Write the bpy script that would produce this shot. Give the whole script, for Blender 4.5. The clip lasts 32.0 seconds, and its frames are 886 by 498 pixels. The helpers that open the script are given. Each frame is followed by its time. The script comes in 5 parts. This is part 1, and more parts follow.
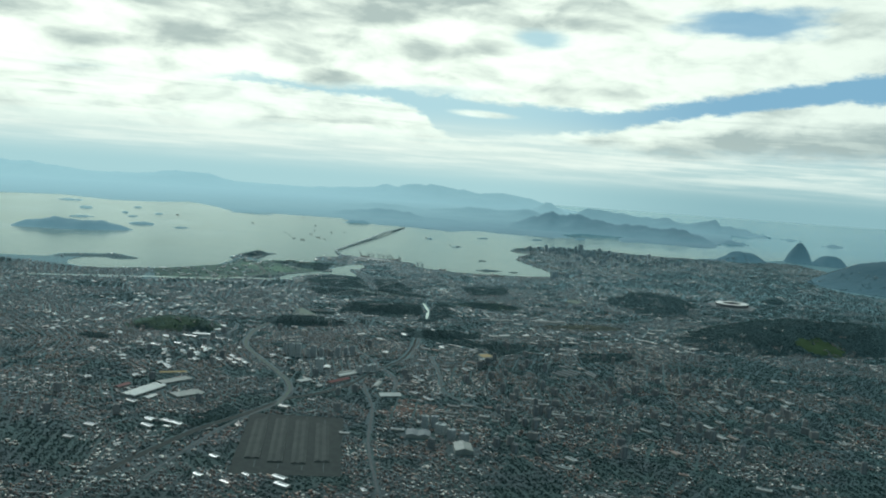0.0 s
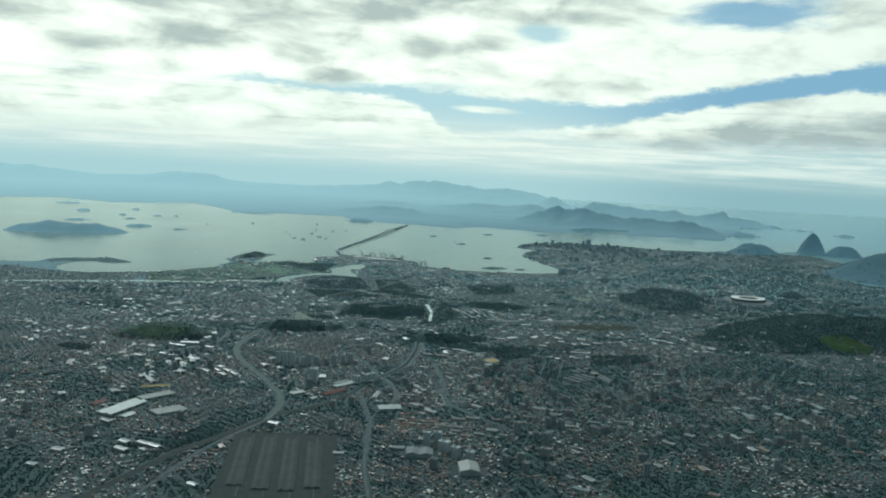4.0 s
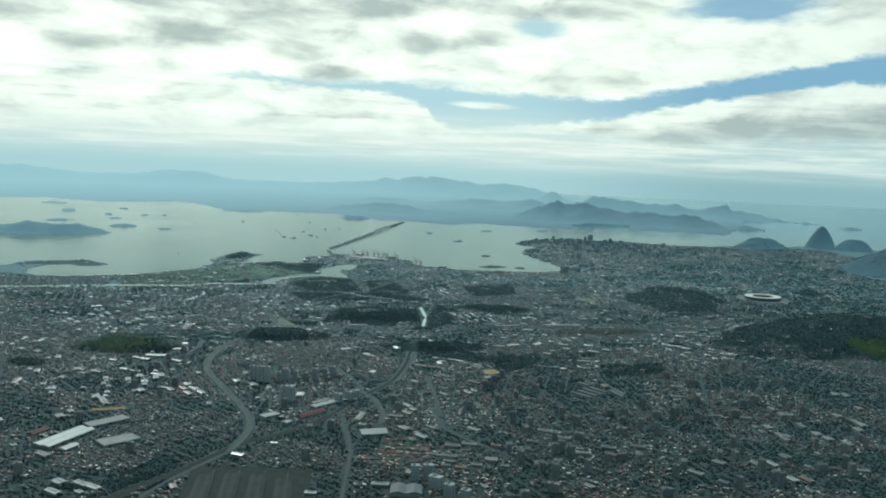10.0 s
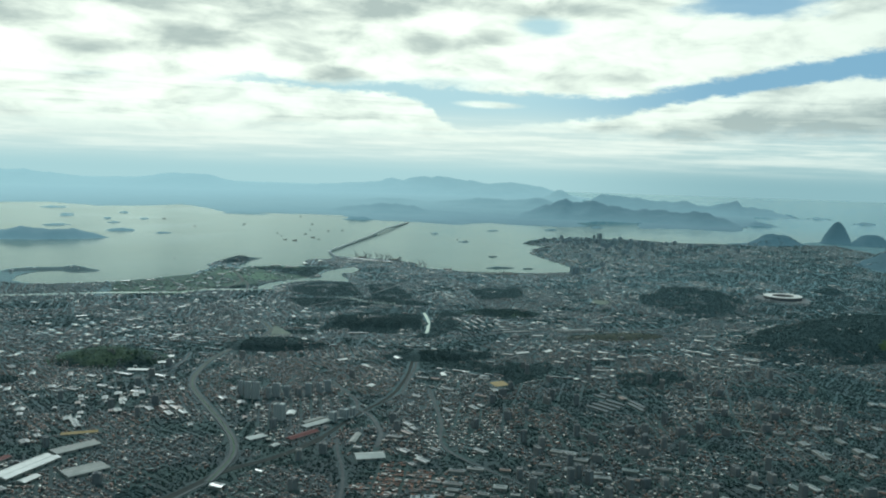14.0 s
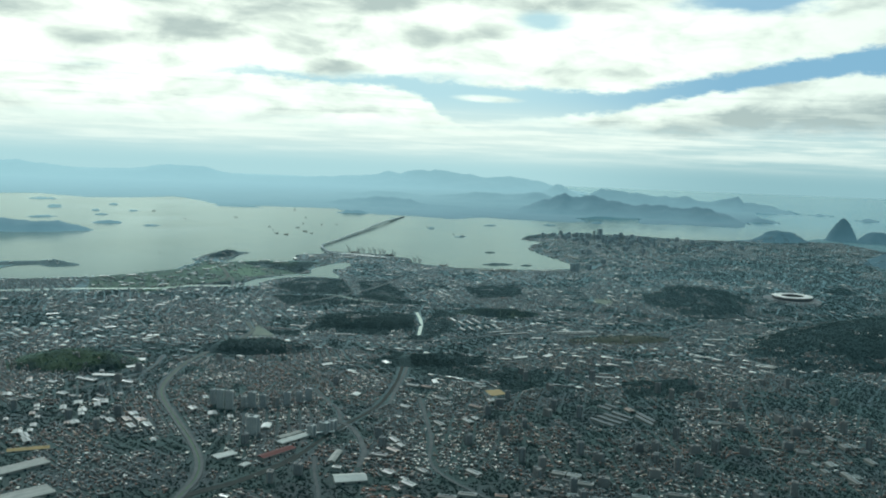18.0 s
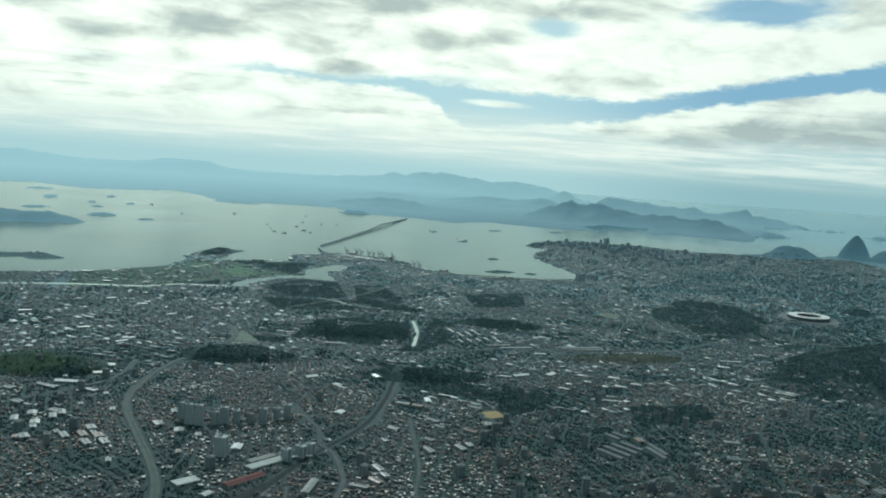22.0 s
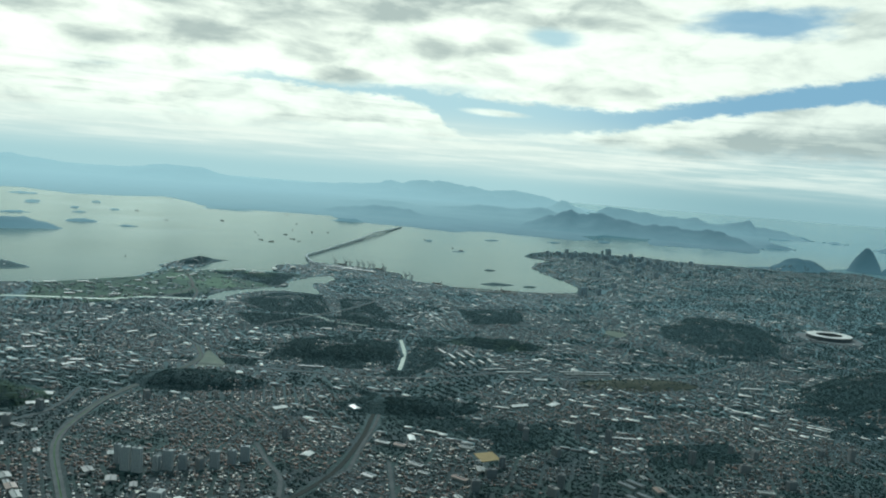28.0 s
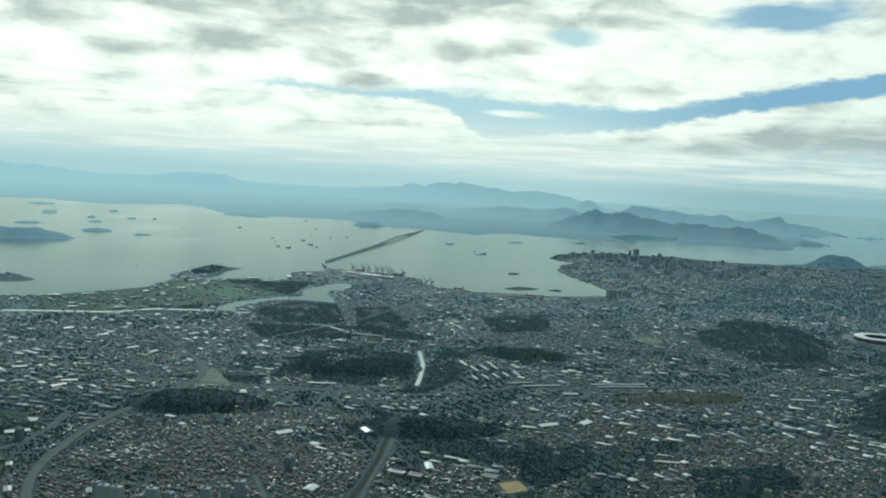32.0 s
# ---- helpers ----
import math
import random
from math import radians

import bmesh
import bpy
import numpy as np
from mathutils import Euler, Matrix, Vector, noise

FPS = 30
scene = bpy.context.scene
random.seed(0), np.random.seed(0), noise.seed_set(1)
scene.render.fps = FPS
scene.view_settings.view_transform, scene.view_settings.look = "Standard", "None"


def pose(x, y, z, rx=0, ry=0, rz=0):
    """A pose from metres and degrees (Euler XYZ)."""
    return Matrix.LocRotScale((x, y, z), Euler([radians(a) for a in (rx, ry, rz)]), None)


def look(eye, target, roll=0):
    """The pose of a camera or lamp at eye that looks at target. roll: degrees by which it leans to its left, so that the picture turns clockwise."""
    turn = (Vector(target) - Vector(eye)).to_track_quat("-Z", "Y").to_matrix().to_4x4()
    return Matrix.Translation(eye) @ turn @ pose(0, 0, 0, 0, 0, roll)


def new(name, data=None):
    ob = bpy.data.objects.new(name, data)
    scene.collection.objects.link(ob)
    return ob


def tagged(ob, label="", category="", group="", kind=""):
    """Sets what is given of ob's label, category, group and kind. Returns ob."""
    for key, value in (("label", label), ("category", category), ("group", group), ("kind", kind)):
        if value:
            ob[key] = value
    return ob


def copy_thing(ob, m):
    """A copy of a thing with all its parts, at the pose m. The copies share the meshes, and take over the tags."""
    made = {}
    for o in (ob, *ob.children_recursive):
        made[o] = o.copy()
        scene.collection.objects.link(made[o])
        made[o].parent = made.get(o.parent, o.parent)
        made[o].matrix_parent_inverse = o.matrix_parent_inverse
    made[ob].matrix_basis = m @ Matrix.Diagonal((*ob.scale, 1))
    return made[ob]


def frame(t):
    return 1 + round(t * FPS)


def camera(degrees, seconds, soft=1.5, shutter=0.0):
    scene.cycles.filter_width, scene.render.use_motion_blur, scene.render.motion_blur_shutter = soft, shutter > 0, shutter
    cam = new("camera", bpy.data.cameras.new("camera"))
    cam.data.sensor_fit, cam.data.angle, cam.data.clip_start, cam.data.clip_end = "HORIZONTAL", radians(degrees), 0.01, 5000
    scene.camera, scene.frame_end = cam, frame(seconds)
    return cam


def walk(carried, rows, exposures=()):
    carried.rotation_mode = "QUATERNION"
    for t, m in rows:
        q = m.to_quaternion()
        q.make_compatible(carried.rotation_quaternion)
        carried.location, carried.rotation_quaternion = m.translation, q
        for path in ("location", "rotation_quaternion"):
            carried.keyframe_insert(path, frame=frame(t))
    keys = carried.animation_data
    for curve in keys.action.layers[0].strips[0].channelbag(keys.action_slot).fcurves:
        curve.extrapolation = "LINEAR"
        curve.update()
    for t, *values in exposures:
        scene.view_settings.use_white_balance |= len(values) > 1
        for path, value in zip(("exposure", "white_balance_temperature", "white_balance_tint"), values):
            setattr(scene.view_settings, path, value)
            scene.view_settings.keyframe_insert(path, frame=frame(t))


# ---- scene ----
# Model scale: one unit stands for about ten metres of the real bay, x east and y north, z = 0 at sea level.
# Shores, hills and buildings are placed and sized to fit the camera's view.
cam = camera(54.88, 32.0, soft=2.1)
PATH = [
    (0.0, -1086.75, -100.10, 126.73, -1.45, -4.94, -4.27),
    (0.5, -1082.10, -100.50, 126.53, -1.33, -4.94, -3.46),
    (1.0, -1077.45, -100.91, 126.33, -0.92, -4.93, -2.20),
    (1.5, -1072.79, -101.31, 126.13, -0.49, -5.00, -1.58),
    (2.0, -1068.14, -101.71, 125.93, -0.30, -5.17, -1.91),
    (2.5, -1063.49, -102.12, 125.73, -0.39, -5.42, -2.57),
    (3.0, -1058.83, -102.52, 125.52, -0.65, -5.54, -3.09),
    (3.5, -1054.17, -102.93, 125.32, -0.97, -5.36, -3.40),
    (5.5, -1035.54, -104.54, 124.49, -1.34, -4.62, -2.19),
    (6.0, -1030.88, -104.94, 124.28, -1.06, -4.83, -1.72),
    (6.5, -1026.22, -105.34, 124.08, -0.78, -5.06, -1.73),
    (7.0, -1021.56, -105.74, 123.87, -0.64, -5.22, -1.87),
    (7.5, -1016.90, -106.15, 123.66, -0.62, -5.35, -1.76),
    (8.0, -1012.23, -106.55, 123.44, -0.69, -5.42, -1.72),
    (8.5, -1007.57, -106.95, 123.23, -0.82, -5.45, -1.81),
    (9.0, -1002.90, -107.35, 123.02, -0.94, -5.49, -2.06),
    (9.5, -998.24, -107.75, 122.80, -1.06, -5.50, -2.40),
    (10.0, -993.57, -108.15, 122.59, -1.18, -5.45, -2.65),
    (10.5, -988.90, -108.55, 122.37, -1.30, -5.38, -2.47),
    (11.0, -984.24, -108.95, 122.16, -1.33, -5.37, -2.15),
    (11.5, -979.57, -109.35, 121.94, -1.23, -5.40, -1.97),
    (12.0, -974.90, -109.75, 121.72, -1.08, -5.42, -1.59),
    (12.5, -970.23, -110.15, 121.51, -0.93, -5.42, -1.06),
    (13.0, -965.55, -110.55, 121.29, -0.75, -5.45, -1.02),
    (13.5, -960.88, -110.95, 121.07, -0.63, -5.46, -1.38),
    (15.5, -942.19, -112.54, 120.18, -1.40, -5.66, -3.17),
    (16.0, -937.51, -112.94, 119.95, -1.60, -5.79, -3.13),
    (16.5, -932.83, -113.34, 119.73, -1.66, -5.88, -3.06),
    (17.0, -928.15, -113.74, 119.50, -1.46, -5.93, -2.65),
    (17.5, -923.47, -114.13, 119.28, -1.13, -5.94, -2.55),
    (18.0, -918.79, -114.53, 119.05, -0.87, -5.88, -2.29),
    (18.5, -914.11, -114.93, 118.82, -0.62, -5.74, -2.04),
    (19.0, -909.43, -115.32, 118.59, -0.37, -5.58, -2.02),
    (19.5, -904.75, -115.72, 118.36, -0.12, -5.56, -1.89),
    (20.0, -900.07, -116.12, 118.13, 0.04, -5.68, -2.39),
    (20.5, -895.38, -116.51, 117.90, -0.08, -5.80, -2.94),
    (21.0, -890.70, -116.91, 117.67, -0.22, -5.82, -3.10),
    (21.5, -886.01, -117.30, 117.44, -0.29, -5.72, -3.65),
    (22.0, -881.33, -117.70, 117.21, -0.61, -5.68, -4.18),
    (22.5, -876.64, -118.09, 116.97, -0.93, -5.65, -4.20),
    (23.0, -871.95, -118.49, 116.74, -0.96, -5.69, -3.64),
    (23.5, -867.26, -118.88, 116.50, -0.54, -5.63, -2.50),
    (24.0, -862.58, -119.28, 116.27, 0.05, -5.40, -1.48),
    (24.5, -857.88, -119.67, 116.03, 0.59, -5.16, -0.97),
    (26.5, -839.12, -121.25, 115.07, 0.33, -5.18, -4.53),
    (27.0, -834.42, -121.64, 114.83, -0.21, -5.13, -5.52),
    (27.5, -829.73, -122.03, 114.59, -0.60, -5.10, -5.52),
    (28.0, -825.03, -122.43, 114.35, -0.71, -5.09, -4.60),
    (28.5, -820.33, -122.82, 114.10, -0.30, -5.15, -3.20),
    (29.0, -815.64, -123.21, 113.86, 0.48, -5.22, -2.10),
    (29.5, -810.94, -123.60, 113.61, 1.14, -5.18, -1.47),
    (30.0, -806.24, -123.99, 113.37, 1.59, -5.11, -1.51),
    (30.5, -801.54, -124.39, 113.12, 1.60, -5.06, -2.12),
    (31.0, -796.84, -124.78, 112.87, 1.20, -4.98, -2.89),
    (31.5, -792.13, -125.17, 112.62, 0.95, -4.96, -3.21),
    (32.0, -787.43, -125.56, 112.38, 0.91, -5.03, -3.38),
]


def aim(x, y, z, azimuth, pitch, roll):
    """A camera at a place, with its heading from east, its tilt and its lean in degrees."""
    a, p = radians(azimuth), radians(pitch)
    eye = Vector((x, y, z))
    return look(eye, eye + Vector((math.cos(a) * math.cos(p), math.sin(a) * math.cos(p), math.sin(p))), -roll)


walk(cam, [(t, aim(*row)) for t, *row in PATH], exposures=[(t, stops, 6250.0, 0.0) for t, stops in ((0.0, 0.0), (3.5, 0.0), (5.5, 0.0), (13.5, 0.0), (15.5, 0.1), (20.0, 0.1), (22.0, 0.0), (32.0, 0.0))])

# ---- light ----
SUN_AZIMUTH, SUN_ELEVATION = 20.0, 38.0
sun = new("sun", bpy.data.lights.new("sun", "SUN"))
sun.data.energy, sun.data.angle, sun.data.color = 1.9, radians(5), (0.94, 0.99, 1.0)
sun.matrix_world = look((0, 0, 0), (-math.cos(radians(SUN_AZIMUTH)) * math.cos(radians(SUN_ELEVATION)),
                                    -math.sin(radians(SUN_AZIMUTH)) * math.cos(radians(SUN_ELEVATION)),
                                    -math.sin(radians(SUN_ELEVATION))))


class Graph:
    """Builds node trees in few words."""

    def __init__(self, tree, fresh=True):
        self.tree = tree
        if fresh:
            tree.nodes.clear()

    def node(self, kind, **values):
        made = self.tree.nodes.new(kind)
        for key, value in values.items():
            if key == "operation":
                made.operation = value
            elif key == "blend_type":
                made.blend_type = value
        return made

    def put(self, socket, value):
        if hasattr(value, "is_output"):
            self.tree.links.new(value, socket)
        elif isinstance(value, tuple) and len(value) == 3 and socket.type == "RGBA":
            socket.default_value = (*value, 1)
        else:
            socket.default_value = value

    def math(self, operation, a, b=0.0, c=0.0):
        made = self.node("ShaderNodeMath", operation=operation)
        for socket, value in zip(made.inputs, (a, b, c)):
            self.put(socket, value)
        return made.outputs[0]

    def clamp(self, a):
        made = self.node("ShaderNodeClamp")
        self.put(made.inputs[0], a)
        return made.outputs[0]

    def smooth(self, a, low, high):
        made = self.node("ShaderNodeMapRange")
        made.interpolation_type = "SMOOTHSTEP"
        for socket, value in zip(made.inputs, (a, low, high, 0.0, 1.0)):
            self.put(socket, value)
        return made.outputs[0]

    def mix(self, factor, a, b, blend="MIX"):
        made = self.node("ShaderNodeMix")
        made.data_type, made.blend_type = "RGBA", blend
        self.put(made.inputs[0], factor)
        self.put(made.inputs[6], a)
        self.put(made.inputs[7], b)
        return made.outputs[2]

    def join(self, x, y, z=0.0):
        made = self.node("ShaderNodeCombineXYZ")
        for socket, value in zip(made.inputs, (x, y, z)):
            self.put(socket, value)
        return made.outputs[0]

    def noise(self, vector, scale, detail=4.0, rough=0.55, warp=0.0):
        made = self.node("ShaderNodeTexNoise")
        self.put(made.inputs["Vector"], vector)
        made.inputs["Scale"].default_value = scale
        made.inputs["Detail"].default_value = detail
        made.inputs["Roughness"].default_value = rough
        made.inputs["Distortion"].default_value = warp
        return made.outputs[0]

    def ramp(self, factor, stops, stepped=False):
        made = self.node("ShaderNodeValToRGB")
        ramp = made.color_ramp
        ramp.interpolation = "CONSTANT" if stepped else "LINEAR"
        while len(ramp.elements) < len(stops):
            ramp.elements.new(1.0)
        for element, (place, colour) in zip(ramp.elements, stops):
            element.position, element.color = place, (*colour, 1)
        self.put(made.inputs[0], factor)
        return made.outputs[0]


world = bpy.data.worlds.new("sky")
scene.world = world
world.use_nodes = True
g = Graph(world.node_tree)
way = g.node("ShaderNodeTexCoord").outputs["Generated"]
split = g.node("ShaderNodeSeparateXYZ")
g.put(split.inputs[0], way)
azimuth = g.math("MULTIPLY", g.math("ARCTAN2", split.outputs[1], split.outputs[0]), 57.2958)
height = g.math("MULTIPLY", g.math("ARCSINE", split.outputs[2]), 57.2958)
# the sky's own coordinates: degrees, with the height stretched, so that clouds lie flat near the horizon
flat = g.join(g.math("MULTIPLY", azimuth, 0.16), g.math("MULTIPLY", height, 0.62))
ragged = g.math("SUBTRACT", g.noise(flat, 1.6, 6, 0.6), 0.5)
ragged_across = g.math("SUBTRACT", g.noise(flat, 1.1, 5, 0.6, 0.4), 0.5)


def cloud_patch(at, up, wide, tall, lean=0.0, soft=0.55, torn=1.0):
    """How far a direction lies inside a ragged oval patch of sky, centred at (at, up) degrees."""
    dx = g.math("SUBTRACT", azimuth, at)
    dy = g.math("SUBTRACT", height, up)
    dy = g.math("SUBTRACT", dy, g.math("MULTIPLY", dx, lean))
    dx = g.math("ADD", g.math("DIVIDE", dx, wide), g.math("MULTIPLY", ragged_across, 1.6 * torn))
    dy = g.math("ADD", g.math("DIVIDE", dy, tall), g.math("MULTIPLY", ragged, 2.0 * torn))
    reach = g.math("SQRT", g.math("ADD", g.math("MULTIPLY", dx, dx), g.math("MULTIPLY", dy, dy)))
    return g.math("SUBTRACT", 1.0, g.smooth(reach, 1.0 - soft, 1.0 + soft))


def most(values):
    total = values[0]
    for value in values[1:]:
        total = g.math("MAXIMUM", total, value)
    return total


sky = g.node("ShaderNodeTexSky")
sky.sky_type, sky.sun_disc = "NISHITA", False
sky.sun_elevation, sky.sun_rotation = radians(SUN_ELEVATION), radians(90 - SUN_AZIMUTH)
sky.altitude, sky.air_density, sky.dust_density = 1200, 1.0, 1.5
SKY = 0.1
blue = g.mix(0.93, sky.outputs[0], (2.3, 4.3, 6.1))
seaward = g.smooth(azimuth, -4.0, -22.0)
haze = g.mix(g.smooth(height, -0.7, 1.7), g.mix(seaward, (4.4, 6.4, 6.8), (3.0, 4.8, 5.3)), g.mix(seaward, (7.0, 8.0, 7.7), (5.2, 6.7, 6.8)))
blue = g.mix(g.smooth(azimuth, -4.0, -20.0), (4.9, 6.9, 7.6), blue)
haze = g.mix(g.smooth(height, 1.8, 4.6), haze, blue)
haze = g.mix(g.smooth(height, -3.0, -1.2), (2.9, 4.7, 5.2), haze)
thin = g.noise(g.join(g.math("MULTIPLY", azimuth, 0.11), g.math("MULTIPLY", height, 1.9)), 1.0, 6, 0.6)
veil = g.math("MULTIPLY", g.smooth(thin, 0.38, 0.66), g.math("MULTIPLY", g.smooth(height, -0.3, 1.6), g.math("SUBTRACT", 1.0, g.smooth(height, 2.4, 3.6))))
sky_colour = g.mix(g.math("MULTIPLY", veil, 0.8), haze, (9.6, 9.9, 9.2))
fine = g.math("SUBTRACT", g.noise(g.join(g.math("MULTIPLY", azimuth, 0.6), g.math("MULTIPLY", height, 1.5)), 1.0, 8, 0.68), 0.5)
curl = g.math("SUBTRACT", g.noise(g.join(g.math("MULTIPLY", azimuth, 0.75), g.math("MULTIPLY", height, 2.4)), 1.0, 7, 0.65, 0.5), 0.5)
torn = g.math("ADD", height, g.math("ADD", g.math("MULTIPLY", ragged, 0.8), g.math("MULTIPLY", fine, 1.2)))


def skyline(stops):
    """A height in degrees that follows the azimuth, through stops of (azimuth, height)."""
    level = g.ramp(g.math("DIVIDE", g.math("ADD", azimuth, 45.0), 90.0), [((at + 45.0) / 90.0, (up / 16.0,) * 3) for at, up in sorted(stops)])
    return g.math("MULTIPLY", level, 16.0)


def above(level, soft=0.3):
    return g.smooth(g.math("SUBTRACT", torn, level), -soft, soft)


# the high deck, the gap under it, and the long bank of cloud over the ocean
deck_foot = skyline([(45, 1.6), (27, 2.6), (18, 4.6), (12, 5.5), (6.8, 5.15), (3.0, 5.5), (-0.3, 5.2), (-4.5, 5.0), (-8.2, 4.9), (-12.3, 4.9), (-15.0, 5.45), (-18.7, 6.2), (-22, 6.9), (-27, 7.8), (-45, 11.0)])
deck = above(deck_foot, 0.25)
deck = g.mix(g.smooth(azimuth, 9.0, 17.0), deck, g.smooth(torn, 0.6, 4.0))
gaps = most([cloud_patch(-20.0, 10.7, 4.2, 0.9, -0.03, 0.4, 1.0), cloud_patch(-6.8, 9.3, 1.6, 0.6, 0.0, 0.5, 0.8), g.math("MULTIPLY", cloud_patch(2.0, 5.3, 5.0, 0.4, -0.03, 0.7, 1.2), 0.5),
             g.math("MULTIPLY", cloud_patch(10, 5.0, 4.0, 0.4, 0.0, 0.8, 1.3), 0.3), g.math("MULTIPLY", cloud_patch(21.5, 4.8, 2.0, 0.5, 0.0, 0.9, 1.3), 0.3)])
deck = g.math("MULTIPLY", deck, g.math("SUBTRACT", 1.0, g.math("MULTIPLY", gaps, 0.9)))
bank_top = skyline([(45, 0.0), (-5, 2.8), (-6, 3.0), (-11.5, 3.45), (-14.6, 4.35), (-18.5, 5.05), (-22, 5.55), (-25, 5.9), (-27.5, 6.05), (-45, 6.5)])
bank_foot = skyline([(45, 3.2), (-6, 2.8), (-11.5, 2.3), (-15, 2.1), (-21.8, 2.5), (-27, 2.6), (-45, 3.0)])
bank = g.math("MULTIPLY", g.math("SUBTRACT", 1.0, above(bank_top, 0.2)), g.smooth(g.math("SUBTRACT", torn, bank_foot), -0.5, 0.9))
left_top = skyline([(45, 5.0), (20, 5.2), (15, 5.2), (10, 5.1), (7, 4.75), (4.2, 4.85), (1.2, 4.25), (0.3, 3.8), (-0.2, 3.1), (-2.2, 2.2), (-45, 0.0)])
left_bank = g.math("MULTIPLY", g.math("SUBTRACT", 1.0, above(left_top, 0.2)), g.smooth(torn, 1.3, 3.2))
wisp = cloud_patch(-3.4, 4.2, 1.9, 0.2, 0.02, 0.5, 0.5)
cover = most([deck, g.math("MULTIPLY", bank, 0.95), g.math("MULTIPLY", left_bank, 0.92), g.math("MULTIPLY", wisp, 0.8)])
sunward = g.math("DIVIDE", 1.0, g.math("ADD", 1.0, g.math("POWER", g.math("ABSOLUTE", g.math("DIVIDE", g.math("SUBTRACT", azimuth, 10.0), 58.0)), 3.0)))
glow = g.math("MULTIPLY", sunward, g.math("SUBTRACT", 1.0, g.math("MULTIPLY", g.smooth(height, 14.0, 60.0), 0.6)))
white = g.mix(glow, (2.2, 3.3, 3.8), (11.0, 11.4, 10.2))
dark = most([cloud_patch(16, 7.7, 3.0, 0.75, 0.04, 0.7, 0.5), cloud_patch(9.4, 7.0, 1.8, 0.65, 0.0, 0.7, 0.6), cloud_patch(0.8, 8.0, 2.3, 0.95, 0.0, 0.7, 0.6), cloud_patch(25.5, 8.0, 3.0, 0.7, 0.0, 0.7, 0.6),
             cloud_patch(21.4, 6.7, 2.4, 0.5, 0.0, 0.7, 0.6), cloud_patch(6.4, 8.2, 2.4, 0.5, 0.0, 0.8, 0.6), cloud_patch(-2.6, 8.2, 1.8, 0.6, -0.06, 0.8, 0.6), cloud_patch(-12.4, 6.1, 2.4, 0.45, 0.0, 0.9, 0.6),
             cloud_patch(4.4, 3.1, 2.8, 0.3, 0.0, 0.9, 0.5), cloud_patch(6.8, 5.9, 2.0, 0.4, 0.0, 0.9, 0.6), cloud_patch(15, 9.4, 8, 0.8, 0.06, 0.7, 0.5), cloud_patch(6, 10.0, 8, 0.7, -0.05, 0.8, 0.5),
             cloud_patch(-7.8, 10.3, 3.5, 0.5, 0.0, 0.9, 0.5), cloud_patch(10, 11.6, 22, 0.8, 0.0, 0.6, 0.5)])
belly = g.math("MULTIPLY", g.smooth(azimuth, -11.0, -17.0), g.smooth(g.math("SUBTRACT", bank_top, torn), 0.7, 1.9))
belly = g.math("MULTIPLY", belly, g.math("SUBTRACT", 1.0, above(bank_top, 0.2)))
lumps = g.noise(g.join(g.math("MULTIPLY", azimuth, 0.2), g.math("MULTIPLY", height, 0.56)), 1.05, 6, 0.54, 0.35)
mottle = g.smooth(g.math("ADD", lumps, g.math("MULTIPLY", dark, 0.2)), 0.40, 0.86)
streaks = g.math("MULTIPLY", g.smooth(thin, 0.48, 0.72), g.math("SUBTRACT", 1.0, g.smooth(height, 4.0, 6.5)))
overhead = g.math("MULTIPLY", g.smooth(torn, 9.4, 11.2), g.math("MULTIPLY", g.smooth(azimuth, -8.0, 8.0), 0.5))
shade = g.clamp(g.math("ADD", overhead, g.math("ADD", g.math("ADD", g.math("MULTIPLY", mottle, 1.0), g.math("MULTIPLY", curl, 0.38)), g.math("ADD", g.math("MULTIPLY", streaks, 0.45), g.math("MULTIPLY", belly, g.math("ADD", 0.3, lumps))))))
cloud = g.mix(shade, white, g.mix(0.66, white, (1.7, 2.5, 2.8)))
background = g.node("ShaderNodeBackground")
g.put(background.inputs[0], g.mix(cover, sky_colour, cloud))
background.inputs[1].default_value = SKY
g.put(g.node("ShaderNodeOutputWorld").inputs[0], background.outputs[0])


# ---- materials ----
def material(name, colour, rough=0.8, metal=0.0, sheen=0.0, bump=None, specular=0.5):
    """A surface whose colour is built by colour(graph, place): place is in units of the model."""
    made = bpy.data.materials.new(name)
    made.use_nodes = True
    m = Graph(made.node_tree)
    place = m.node("ShaderNodeNewGeometry").outputs["Position"]
    shader = m.node("ShaderNodeBsdfPrincipled")
    m.put(shader.inputs["Base Color"], colour(m, place) if callable(colour) else colour)
    m.put(shader.inputs["Roughness"], rough(m, place) if callable(rough) else rough)
    shader.inputs["Metallic"].default_value = metal
    shader.inputs["Specular IOR Level"].default_value = specular
    # blue-tinted sheen stands in for haze on surfaces seen at a low angle
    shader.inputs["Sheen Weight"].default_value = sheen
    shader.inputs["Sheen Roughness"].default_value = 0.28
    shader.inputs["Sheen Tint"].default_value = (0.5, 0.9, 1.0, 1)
    if bump:
        made_bump = m.node("ShaderNodeBump")
        made_bump.inputs["Strength"].default_value = bump[1]
        made_bump.inputs["Distance"].default_value = bump[2]
        m.put(made_bump.inputs["Height"], m.noise(place, bump[0], 5, 0.6))
        m.put(shader.inputs["Normal"], made_bump.outputs[0])
    m.put(m.node("ShaderNodeOutputMaterial").inputs[0], shader.outputs[0])
    return made


def island(m):
    return m.node("ShaderNodeNewGeometry").outputs["Random Per Island"]


def one(m):
    return m.node("ShaderNodeObjectInfo").outputs["Random"]


